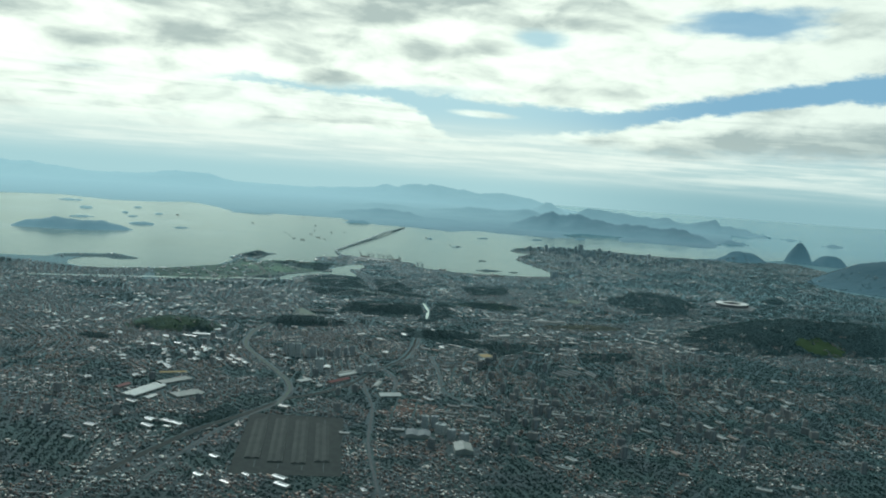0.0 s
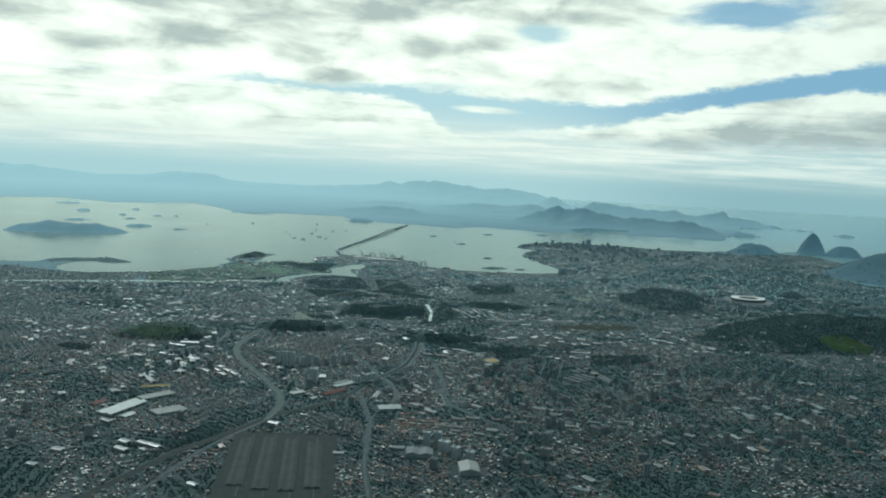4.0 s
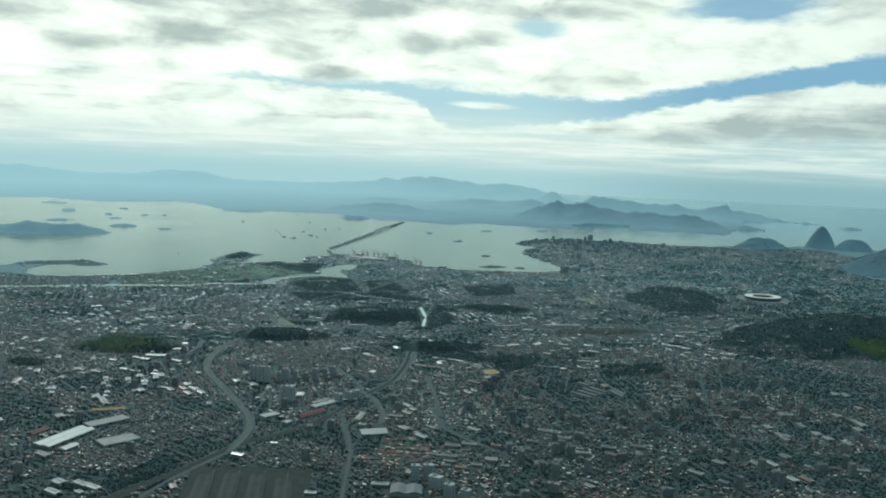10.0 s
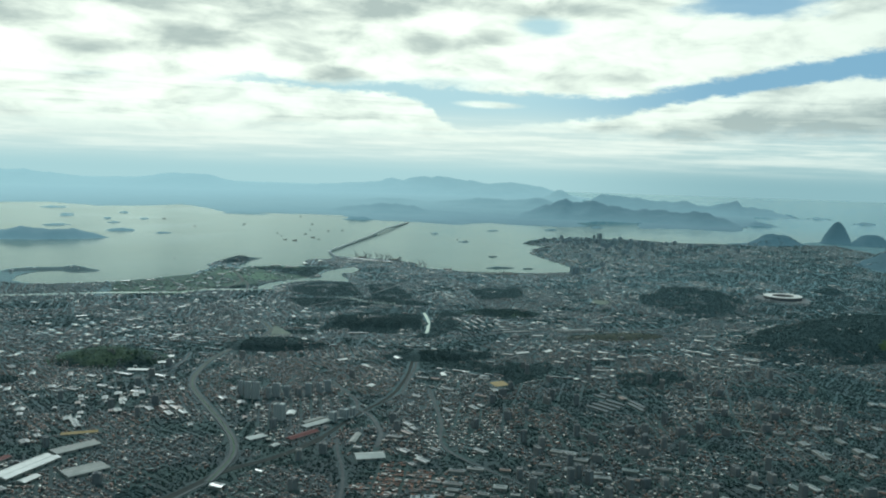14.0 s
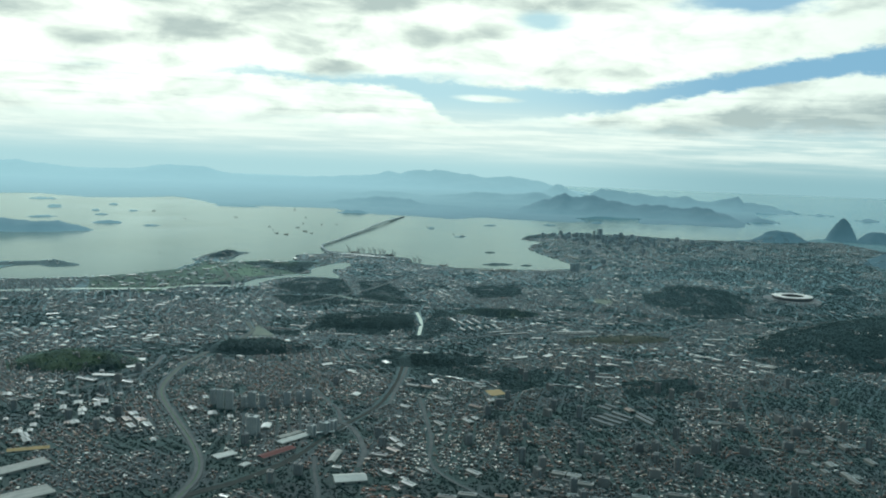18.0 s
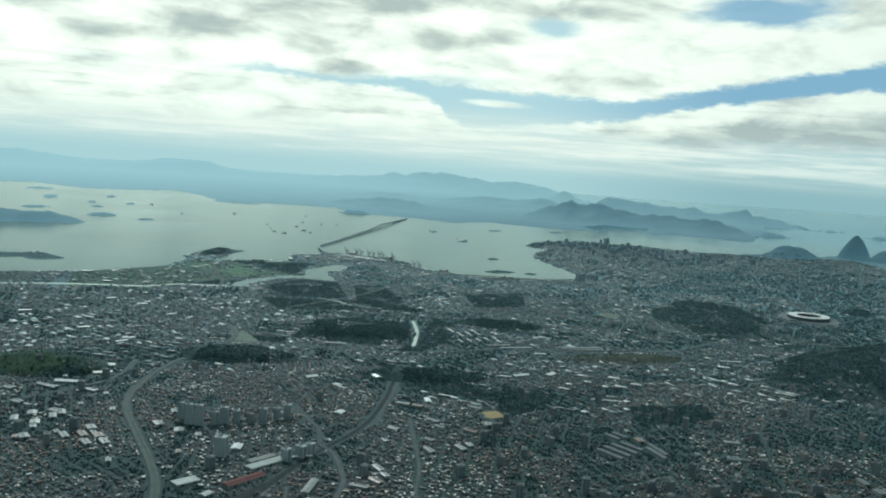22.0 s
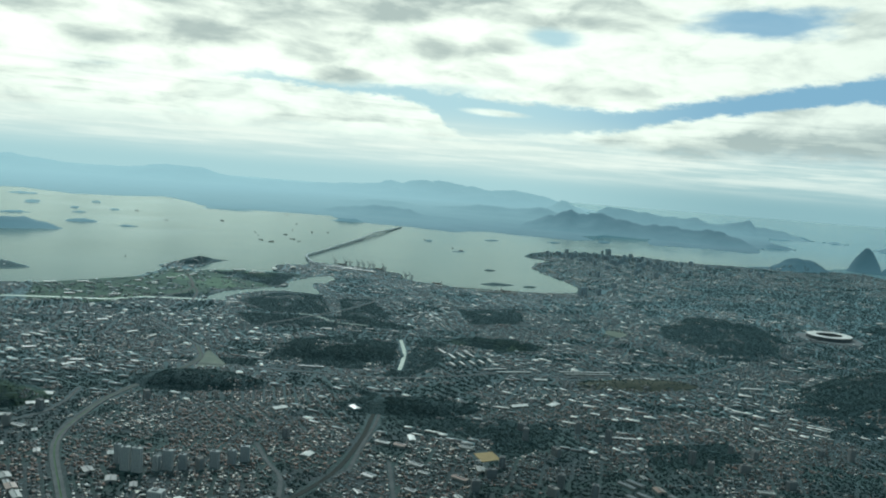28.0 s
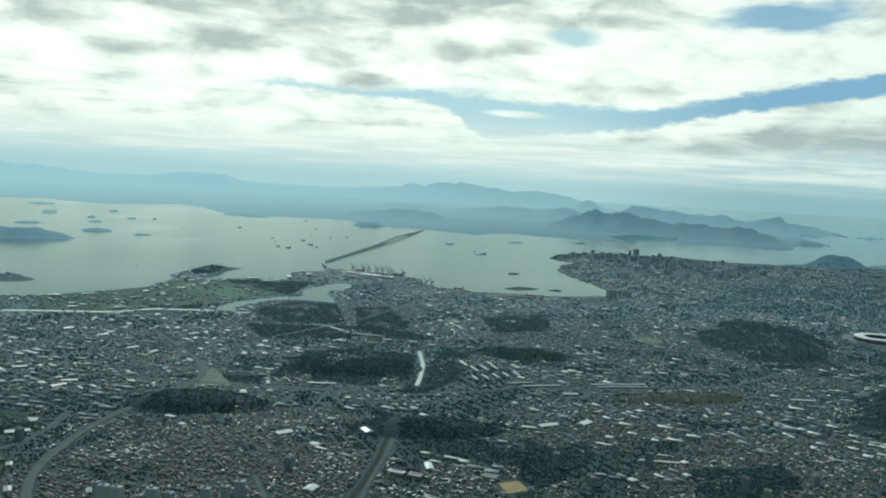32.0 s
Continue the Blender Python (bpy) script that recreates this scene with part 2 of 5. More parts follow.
def mottled(dark, light, scale=0.4, fine=4.0):
    """Two tones in patches, with a finer grain over them."""
    def colour(m, place):
        wide = m.smooth(m.noise(place, scale, 4), 0.35, 0.65)
        grain = m.noise(place, fine, 3)
        return m.mix(0.5, m.mix(wide, dark, light), m.mix(grain, dark, light))
    return colour


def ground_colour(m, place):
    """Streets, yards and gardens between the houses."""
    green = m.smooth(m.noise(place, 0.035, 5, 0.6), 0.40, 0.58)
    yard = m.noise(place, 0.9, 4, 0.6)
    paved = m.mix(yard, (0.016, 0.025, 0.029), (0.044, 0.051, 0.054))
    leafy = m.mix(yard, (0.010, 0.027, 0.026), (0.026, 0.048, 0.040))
    # haze is mixed into the ground colour towards the east
    return haze_tinted(m, place, m.mix(green, paved, leafy), (0.074, 0.112, 0.121))


def roofs(m, place):
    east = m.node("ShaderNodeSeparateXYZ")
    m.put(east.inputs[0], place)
    # painted haze: roofs turn paler and bluer farther east, bright ones commoner
    haze_or_trade = m.clamp(m.math("DIVIDE", m.math("ADD", east.outputs[0], 560.0), 540.0))
    district = m.math("ADD", m.smooth(m.noise(place, 0.016, 4, 0.6), 0.38, 0.64), m.math("MULTIPLY", haze_or_trade, 0.6))
    pick = m.math("POWER", island(m), m.math("SUBTRACT", 1.75, m.math("MULTIPLY", district, 0.75)))
    tone = m.ramp(pick, [(0.0, (0.020, 0.030, 0.034)), (0.16, (0.030, 0.041, 0.045)), (0.28, (0.10, 0.048, 0.032)), (0.40, (0.050, 0.044, 0.040)), (0.52, (0.042, 0.053, 0.057)),
                         (0.64, (0.16, 0.075, 0.046)), (0.75, (0.066, 0.08, 0.084)), (0.86, (0.17, 0.145, 0.12)), (0.93, (0.36, 0.36, 0.34)), (0.96, (0.9, 0.88, 0.83))], True)
    other = m.math("FRACT", m.math("MULTIPLY", island(m), 37.7))
    tiled = m.math("MULTIPLY", m.smooth(m.noise(place, 0.014, 4, 0.6), 0.42, 0.62), 0.62)
    for cx, cy, wide in ((-465.0, -50.0, 85.0), (-425.0, -245.0, 90.0), (-240.0, -270.0, 60.0)):
        away = m.node("ShaderNodeVectorMath", operation="DISTANCE")
        m.put(away.inputs[0], place)
        away.inputs[1].default_value = (cx, cy, 0.0)
        tiled = m.math("MAXIMUM", tiled, m.math("MULTIPLY", m.smooth(away.outputs["Value"], wide, wide * 0.4), 0.72))
    tiles = m.ramp(m.math("FRACT", m.math("MULTIPLY", island(m), 91.3)), [(0.0, (0.10, 0.036, 0.02)), (0.35, (0.18, 0.062, 0.03)), (0.7, (0.28, 0.115, 0.06)), (0.9, (0.46, 0.30, 0.19))], True)
    tone = m.mix(m.math("LESS_THAN", other, tiled), tone, tiles)
    tone = m.mix(m.math("MULTIPLY", haze_or_trade, 0.82), tone, (0.074, 0.113, 0.125))
    # white roofs, some painted this bright in place of sun glints
    white_or_glint = m.math("GREATER_THAN", m.math("FRACT", m.math("MULTIPLY", island(m), 53.1)), m.math("SUBTRACT", 0.990, m.math("MULTIPLY", m.smooth(m.noise(place, 0.020, 5, 0.65), 0.46, 0.64), 0.30)))
    tone = m.mix(white_or_glint, tone, (0.92, 0.86, 0.76))
    stain = m.noise(place, 2.5, 4)
    return m.mix(m.math("MULTIPLY", stain, 0.25), tone, (0.05, 0.052, 0.05))


def shed_roofs(m, place):
    tone = m.ramp(island(m), [(0.0, (0.10, 0.105, 0.105)), (0.22, (0.17, 0.18, 0.175)), (0.42, (0.16, 0.085, 0.06)), (0.50, (0.2, 0.22, 0.215)), (0.56, (0.40, 0.41, 0.39)), (0.68, (0.92, 0.89, 0.82)), (0.96, (0.14, 0.19, 0.19))], True)
    return m.mix(m.math("MULTIPLY", m.noise(place, 1.5, 4), 0.4), tone, (0.08, 0.08, 0.078))


def hall_roofs(m, place):
    tone = m.ramp(one(m), [(0.0, (0.10, 0.105, 0.105)), (0.2, (0.17, 0.18, 0.175)), (0.34, (0.2, 0.10, 0.065)), (0.46, (0.2, 0.22, 0.215)), (0.66, (0.26, 0.28, 0.27)), (0.88, (0.40, 0.42, 0.40)), (0.94, (0.13, 0.18, 0.18))], True)
    ribs = m.noise(place, 6.0, 2)
    return m.mix(m.math("MULTIPLY", m.math("ADD", m.noise(place, 1.5, 4), ribs), 0.25), tone, (0.08, 0.08, 0.078))


def walls(m, place):
    tone = m.ramp(island(m), [(0.0, (0.084, 0.098, 0.098)), (0.3, (0.110, 0.126, 0.127)), (0.6, (0.115, 0.100, 0.089)), (0.88, (0.24, 0.245, 0.24)), (0.93, (0.115, 0.13, 0.132))], True)
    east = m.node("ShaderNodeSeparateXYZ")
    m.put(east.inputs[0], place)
    # haze painted into the walls too, a pale blue-grey growing eastwards
    haze_or_trade = m.clamp(m.math("DIVIDE", m.math("ADD", east.outputs[0], 560.0), 540.0))
    tone = m.mix(m.math("MULTIPLY", haze_or_trade, 0.85), tone, (0.215, 0.305, 0.325))
    return m.mix(m.math("MULTIPLY", m.noise(place, 1.7, 4), 0.6), tone, (0.09, 0.09, 0.085))


def haze_tinted(m, place, tone, pale):
    """Mixes haze into a base colour: paler and bluer towards the east."""
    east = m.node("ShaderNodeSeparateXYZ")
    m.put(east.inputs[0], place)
    haze_share = m.clamp(m.math("DIVIDE", m.math("ADD", east.outputs[0], 510.0), 480.0))
    return m.mix(m.math("MULTIPLY", haze_share, 0.8), tone, pale)


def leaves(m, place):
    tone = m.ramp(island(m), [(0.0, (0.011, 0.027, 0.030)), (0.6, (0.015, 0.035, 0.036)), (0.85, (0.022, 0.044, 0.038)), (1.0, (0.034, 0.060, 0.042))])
    # leaf tone, with haze mixed into it farther east
    return haze_tinted(m, place, m.mix(m.math("MULTIPLY", m.noise(place, 1.2, 3), 0.6), tone, (0.015, 0.034, 0.031)), (0.060, 0.106, 0.111))


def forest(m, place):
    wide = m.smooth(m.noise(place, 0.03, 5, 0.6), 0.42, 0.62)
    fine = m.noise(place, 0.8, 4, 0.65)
    # forest tone, also with painted haze farther east
    return haze_tinted(m, place, m.mix(fine, m.mix(wide, (0.012, 0.030, 0.033), (0.020, 0.042, 0.040)), (0.016, 0.036, 0.037)), (0.058, 0.110, 0.124))


def meadow(m, place):
    """Wooded slopes with grass on their open shoulders."""
    open_ground = m.smooth(m.noise(place, 0.045, 5, 0.6), 0.40, 0.56)
    return m.mix(open_ground, forest(m, place), m.mix(m.noise(place, 0.7, 4), (0.032, 0.060, 0.036), (0.050, 0.084, 0.046)))


# sheen weight that imitates haze over the city's surfaces
HAZE_SHEEN = 0.72
M_GROUND = material("city_ground", ground_colour, 0.85, sheen=HAZE_SHEEN, specular=0.2, bump=(1.2, 0.5, 0.3))
M_WATER = bpy.data.materials.new("bay_water")
M_WATER.use_nodes = True
g = Graph(M_WATER.node_tree)
spot = g.node("ShaderNodeNewGeometry").outputs["Position"]
ripple = g.node("ShaderNodeBump")
ripple.inputs["Strength"].default_value, ripple.inputs["Distance"].default_value = 0.12, 0.4
g.put(ripple.inputs["Height"], g.noise(spot, 0.15, 5, 0.6))
body, gloss, blend = g.node("ShaderNodeBsdfDiffuse"), g.node("ShaderNodeBsdfGlossy"), g.node("ShaderNodeMixShader")
shore = g.node("ShaderNodeSeparateXYZ")
g.put(shore.inputs[0], spot)
ocean = g.smooth(g.math("SUBTRACT", shore.outputs[0], g.math("MULTIPLY", shore.outputs[1], 0.9)), 700.0, 2300.0)
g.put(body.inputs["Color"], g.mix(ocean, g.mix(g.noise(spot, 0.004, 4, 0.6, 0.5), (0.05, 0.12, 0.135), (0.09, 0.16, 0.155)), (0.04, 0.15, 0.2)))
g.put(gloss.inputs["Color"], g.mix(ocean, (0.60, 0.70, 0.69), (0.52, 0.70, 0.76)))
g.put(gloss.inputs["Roughness"], g.math("ADD", 0.07, g.math("MULTIPLY", g.noise(spot, 0.006, 4, 0.6, 0.5), 0.18)))
g.put(gloss.inputs["Normal"], ripple.outputs[0])
graze = g.node("ShaderNodeFresnel")
graze.inputs["IOR"].default_value = 1.30
g.put(blend.inputs[0], graze.outputs[0])
g.put(blend.inputs[1], body.outputs[0])
g.put(blend.inputs[2], gloss.outputs[0])
g.put(g.node("ShaderNodeOutputMaterial").inputs[0], blend.outputs[0])
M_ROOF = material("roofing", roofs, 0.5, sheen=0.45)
M_SHED = material("shed_roofing", shed_roofs, 0.38, sheen=HAZE_SHEEN)
M_HALL = material("hall_roofing", hall_roofs, 0.38, sheen=HAZE_SHEEN)
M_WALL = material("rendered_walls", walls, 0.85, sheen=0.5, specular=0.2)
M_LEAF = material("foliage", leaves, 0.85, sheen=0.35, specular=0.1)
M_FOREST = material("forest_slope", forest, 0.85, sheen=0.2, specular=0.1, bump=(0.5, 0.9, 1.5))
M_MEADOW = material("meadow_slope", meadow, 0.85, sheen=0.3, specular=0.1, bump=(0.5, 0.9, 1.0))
M_BRIGHT = material("bright_sheet_roof", mottled((0.5, 0.53, 0.52), (0.72, 0.74, 0.72), 0.3, 2.0), 0.35)
M_GRASS = material("grass", mottled((0.045, 0.092, 0.045), (0.085, 0.150, 0.070), 0.12, 1.0), 0.85, sheen=0.3, specular=0.15)
M_WHITE = material("white_sheet_roof", mottled((0.25, 0.29, 0.28), (0.38, 0.42, 0.40), 0.3, 2.0), 0.5)
M_PALE = material("weathered_roof", mottled((0.15, 0.175, 0.165), (0.25, 0.27, 0.25), 0.25, 2.0), 0.65)
M_LOT = material("striped_lot", mottled((0.09, 0.13, 0.11), (0.17, 0.21, 0.17), 0.2, 1.5), 0.85, specular=0.2)
M_GREY = material("grey_concrete", mottled((0.10, 0.125, 0.135), (0.165, 0.19, 0.2), 0.3, 2.0), 0.8)
M_ROAD = material("worn_asphalt", mottled((0.05, 0.068, 0.074), (0.095, 0.115, 0.12), 0.3, 3.0), 0.8, specular=0.2)
M_SPAN = material("bridge_concrete", mottled((0.27, 0.34, 0.36), (0.36, 0.43, 0.45), 0.1, 2.0), 0.8)
M_DRY = material("dry_grass", mottled((0.040, 0.056, 0.046), (0.085, 0.095, 0.074), 0.08, 0.8), 0.9, specular=0.1, bump=(0.6, 0.5, 0.5))
M_TRACK = material("railway_bed", mottled((0.015, 0.025, 0.026), (0.032, 0.045, 0.043), 0.3, 2.0), 0.85, specular=0.15)
M_RED = material("red_roof", mottled((0.085, 0.024, 0.024), (0.125, 0.038, 0.036), 0.3, 2.0), 0.7, specular=0.2)
M_ORANGE = material("orange_earth", mottled((0.24, 0.175, 0.075), (0.34, 0.26, 0.12), 0.3, 2.0), 0.85)
M_STEEL = material("crane_steel", mottled((0.10, 0.13, 0.16), (0.2, 0.22, 0.24), 1.0, 5.0), 0.5)
M_HULL = material("ship_hull", mottled((0.05, 0.035, 0.03), (0.13, 0.07, 0.05), 0.6, 4.0), 0.55)
M_GLASS = material("window_band", mottled((0.03, 0.04, 0.05), (0.06, 0.075, 0.085), 1.0, 4.0), 0.25)
M_PANE = material("shaded_windows", mottled((0.13, 0.16, 0.17), (0.22, 0.25, 0.26), 1.0, 4.0), 0.3)
M_SCRUB = material("campus_scrub", mottled((0.010, 0.030, 0.018), (0.042, 0.09, 0.04), 0.05, 0.4), 0.85, sheen=0.3, specular=0.15)


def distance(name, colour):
    """Far land whose haze is painted on as glow, stronger farther east and north."""
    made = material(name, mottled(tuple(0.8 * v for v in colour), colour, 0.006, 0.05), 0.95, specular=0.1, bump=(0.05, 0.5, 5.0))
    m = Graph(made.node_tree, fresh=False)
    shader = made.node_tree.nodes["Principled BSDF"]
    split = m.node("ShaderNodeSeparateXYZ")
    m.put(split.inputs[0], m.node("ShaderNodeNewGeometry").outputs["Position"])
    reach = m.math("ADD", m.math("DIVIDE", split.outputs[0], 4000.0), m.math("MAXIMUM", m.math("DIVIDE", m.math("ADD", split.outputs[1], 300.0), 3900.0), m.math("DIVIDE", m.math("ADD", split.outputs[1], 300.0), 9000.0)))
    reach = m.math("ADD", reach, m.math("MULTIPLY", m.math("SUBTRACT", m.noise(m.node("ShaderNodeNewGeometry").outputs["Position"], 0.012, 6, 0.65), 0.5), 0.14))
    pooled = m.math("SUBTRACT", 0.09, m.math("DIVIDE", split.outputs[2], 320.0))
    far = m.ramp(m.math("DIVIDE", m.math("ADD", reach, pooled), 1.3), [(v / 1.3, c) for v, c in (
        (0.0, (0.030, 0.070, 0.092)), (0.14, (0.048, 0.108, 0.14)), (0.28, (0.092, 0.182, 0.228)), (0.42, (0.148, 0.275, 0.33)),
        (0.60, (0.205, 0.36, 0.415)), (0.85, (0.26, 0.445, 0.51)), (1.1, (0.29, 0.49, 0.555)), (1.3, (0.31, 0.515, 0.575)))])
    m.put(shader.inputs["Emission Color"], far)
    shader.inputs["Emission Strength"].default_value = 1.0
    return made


M_FAR = distance("far_land_haze_glow", (0.028, 0.045, 0.05))
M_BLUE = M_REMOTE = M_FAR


# ---- builders ----
def mesh_of(name, points, faces, mats, slots=None, smooth=False):
    data = bpy.data.meshes.new(name)
    data.from_pydata(points, [], faces)
    for m in mats:
        data.materials.append(m)
    if slots is not None:
        data.polygons.foreach_set("material_index", slots)
    if smooth:
        data.polygons.foreach_set("use_smooth", [True] * len(data.polygons))
    data.update()
    return data


def part(name, bm, m, parent, label=""):
    """Links a bmesh as one mesh under a thing or a part."""
    data = bpy.data.meshes.new(name)
    bmesh.ops.recalc_face_normals(bm, faces=bm.faces)
    bm.to_mesh(data)
    bm.free()
    data.materials.append(m)
    ob = new(name, data)
    ob.parent = parent
    return tagged(ob, label) if label else ob


def thing(name, x, y, z, turn, label, category, group=""):
    ob = new(name)
    ob.matrix_world = pose(x, y, z, 0, 0, turn)
    ob.empty_display_size = 0.5
    return tagged(ob, label, category, group)


def box(bm, x, y, z, dx, dy, dz, turn=0.0):
    """A box standing on z, centred at x, y."""
    made = bmesh.ops.create_cube(bm, size=1)["verts"]
    bmesh.ops.transform(bm, matrix=Matrix.Translation((x, y, z + dz / 2)) @ Matrix.Rotation(radians(turn), 4, "Z") @ Matrix.Diagonal((dx, dy, dz, 1)), verts=made)
    return made


def boxed(*boxes):
    bm = bmesh.new()
    for b in boxes:
        box(bm, *b)
    return bm


def inside(px, py, ring):
    """Which of the points lie within a ring of corners."""
    hit = np.zeros(px.shape, bool)
    for (ax, ay), (bx, by) in zip(ring, ring[1:] + ring[:1]):
        cut = (ay > py) != (by > py)
        hit ^= cut & (px < (bx - ax) * (py - ay) / (by - ay + 1e-12) + ax)
    return hit


def near_line(px, py, line, reach):
    hit = np.zeros(px.shape, bool)
    for (ax, ay), (bx, by) in zip(line, line[1:]):
        length = (bx - ax) ** 2 + (by - ay) ** 2 + 1e-9
        k = np.clip(((px - ax) * (bx - ax) + (py - ay) * (by - ay)) / length, 0, 1)
        hit |= np.hypot(px - ax - k * (bx - ax), py - ay - k * (by - ay)) < reach
    return hit


def wander(line, step, rough, seed):
    """A shore between the corners of line, broken into bays of the given roughness."""
    out = []
    for (ax, ay), (bx, by) in zip(line, line[1:]):
        n = max(1, int(math.hypot(bx - ax, by - ay) / step))
        for i in range(n):
            k = i / n
            x, y = ax + (bx - ax) * k, ay + (by - ay) * k
            lift = 1.0 if i else 0.4
            out.append((x + lift * rough * noise.noise((x * 0.11, y * 0.11, seed)), y + lift * rough * noise.noise((x * 0.11, y * 0.11, seed + 9.0))))
    return out + [line[-1]]


def sheet(name, ring, low, high, mat, label, category, kind="structure"):
    """A flat slab with the given outline."""
    n = len(ring)
    points = [(x, y, high) for x, y in ring] + [(x, y, low) for x, y in ring]
    area = sum(a[0] * b[1] - b[0] * a[1] for a, b in zip(ring, ring[1:] + ring[:1]))
    top = list(range(n)) if area > 0 else list(range(n))[::-1]
    faces = [top] + [(i, (i + 1) % n, n + (i + 1) % n, n + i) for i in range(n)]
    return tagged(new(name, mesh_of(name, points, faces, [mat])), label, category, kind=kind)


def ribbon(line, width, low, high, offset=0.0):
    """A strip along a line, as points and faces."""
    points, faces = [], []
    for i, (x, y) in enumerate(line):
        ax, ay = line[max(0, i - 1)]
        bx, by = line[min(len(line) - 1, i + 1)]
        length = math.hypot(bx - ax, by - ay) or 1
        nx, ny = -(by - ay) / length, (bx - ax) / length
        z0, z1 = (low[i], high[i]) if isinstance(low, list) else (low, high)
        for s, z in ((offset - width / 2, z0), (offset - width / 2, z1), (offset + width / 2, z1), (offset + width / 2, z0)):
            points.append((x + nx * s, y + ny * s, z))
        if i:
            a = 4 * i - 4
            faces += [(a, a + 1, a + 5, a + 4), (a + 1, a + 2, a + 6, a + 5), (a + 2, a + 3, a + 7, a + 6)]
    return points, faces


def curve_through(corners, n=6):
    """A smooth line through its corners."""
    out = []
    p = [corners[0]] + list(corners) + [corners[-1]]
    for a, b, c, d in zip(p, p[1:], p[2:], p[3:]):
        for i in range(n):
            t = i / n
            out.append(tuple(0.5 * (2 * b[k] + (c[k] - a[k]) * t + (2 * a[k] - 5 * b[k] + 4 * c[k] - d[k]) * t * t + (3 * b[k] - a[k] - 3 * c[k] + d[k]) * t ** 3) for k in range(len(b))))
    return out + [tuple(corners[-1])]


HILLS = []


def hill_height(x, y, spec):
    cx, cy, long, wide, tall, turn, rough, steep, seed = spec
    a = radians(turn)
    u = ((x - cx) * math.cos(a) + (y - cy) * math.sin(a)) / long
    v = (-(x - cx) * math.sin(a) + (y - cy) * math.cos(a)) / wide
    r = math.hypot(u, v)
    size = min(long, wide)
    wave = noise.fractal((x / size * 0.9, y / size * 0.9, seed), 0.9, 2.1, 5)
    body = max(0.0, 1 - (r * (1 + 0.22 * rough * noise.noise((x / size * 0.7, y / size * 0.7, seed + 3)))) ** steep)
    return tall * body * (1 + rough * 0.55 * wave)


def hill(name, cx, cy, long, wide, tall, turn=0.0, rough=1.0, steep=2.0, seed=1.0, mat=None, label="", category="hill", cells=36, base=0.3):
    """A hill rising from the ground: length and width are its half axes."""
    spec = (cx, cy, long, wide, tall, turn, rough, steep, seed)
    HILLS.append(spec)
    a = radians(turn)
    rows = max(10, int(cells * wide / long)) if wide < long else cells
    points, faces = [], []
    for j in range(rows + 1):
        for i in range(cells + 1):
            u, v = (2 * i / cells - 1) * 1.2 * long, (2 * j / rows - 1) * 1.2 * wide
            x, y = cx + u * math.cos(a) - v * math.sin(a), cy + u * math.sin(a) + v * math.cos(a)
            h = hill_height(x, y, spec)
            points.append((x, y, base + h if h > 0.02 else base - 0.25))
    for j in range(rows):
        for i in range(cells):
            k = j * (cells + 1) + i
            faces.append((k, k + 1, k + cells + 2, k + cells + 1))
    return tagged(new(name, mesh_of(name, points, faces, [mat or M_FOREST], smooth=True)), label, category, kind="structure")


def ridge(name, line, wide, mat, label, base=0.0, rough=1.0, seed=1.0, step=14.0, spread=10):
    """A mountain chain along a line of (x, y, height)."""
    crest = []
    for (ax, ay, az), (bx, by, bz) in zip(line, line[1:]):
        n = max(2, int(math.hypot(bx - ax, by - ay) / step))
        for i in range(n):
            k = i / n
            s = k * k * (3 - 2 * k)
            crest.append((ax + (bx - ax) * k, ay + (by - ay) * k, az + (bz - az) * s))
    crest.append(line[-1])
    length = math.hypot(line[-1][0] - line[0][0], line[-1][1] - line[0][1])
    nx, ny = -(line[-1][1] - line[0][1]) / length, (line[-1][0] - line[0][0]) / length
    points, faces = [], []
    for i, (x, y, z) in enumerate(crest):
        for j in range(-spread, spread + 1):
            s = j / spread
            px, py = x + nx * s * wide, y + ny * s * wide
            fall = max(0.0, 1 - abs(s)) ** 1.15
            w = noise.fractal((px / wide * 2.2, py / wide * 2.2, seed), 0.8, 2.1, 6)
            w2 = noise.fractal((x / wide * 5.0, y / wide * 5.0, seed + 5), 0.8, 2.1, 5)
            h = z * fall * (1 + rough * (0.6 * w * (0.35 + abs(s)) + 0.26 * w2))
            points.append((px, py, base - 0.3 if abs(s) > 0.999 else base + max(0.0, h)))
    n = 2 * spread + 1
    for i in range(len(crest) - 1):
        for j in range(n - 1):
            k = i * n + j
            faces.append((k, k + 1, k + n + 1, k + n))
    return tagged(new(name, mesh_of(name, points, faces, [mat], smooth=True)), label, "mountains", kind="structure")

# ---- water and land ----
tagged(new("water", mesh_of("water", [(-6500, -6500, 0), (6500, -6500, 0), (6500, 6500, 0), (-6500, 6500, 0)], [(0, 1, 2, 3)], [M_WATER])),
       "grey-green bay water with a pale sheen, open to the ocean", "water", kind="structure")

NORTH_SHORE = [(-420, 1500), (-190, 640), (-120, 420), (-98, 330), (-63, 330), (-46, 310), (-39, 288), (-20, 282), (-45, 253), (-58, 239), (-70, 244), (-79, 259),
               (-68, 276), (-79, 295), (-115, 298), (-149, 287), (-162, 268), (-165, 247), (-145, 205), (-122, 176), (-92, 152), (-56, 140), (-17, 136), (16, 141), (23, 149)]
CAMPUS_SHORE = [(23, 149), (61, 144), (81, 141), (104, 135), (97, 121), (79, 110), (36, 110), (22, 115), (2, 106), (8, 100), (25, 85), (35, 59), (41, 34), (95, 45), (107, 38), (123, 16), (156, 17)]
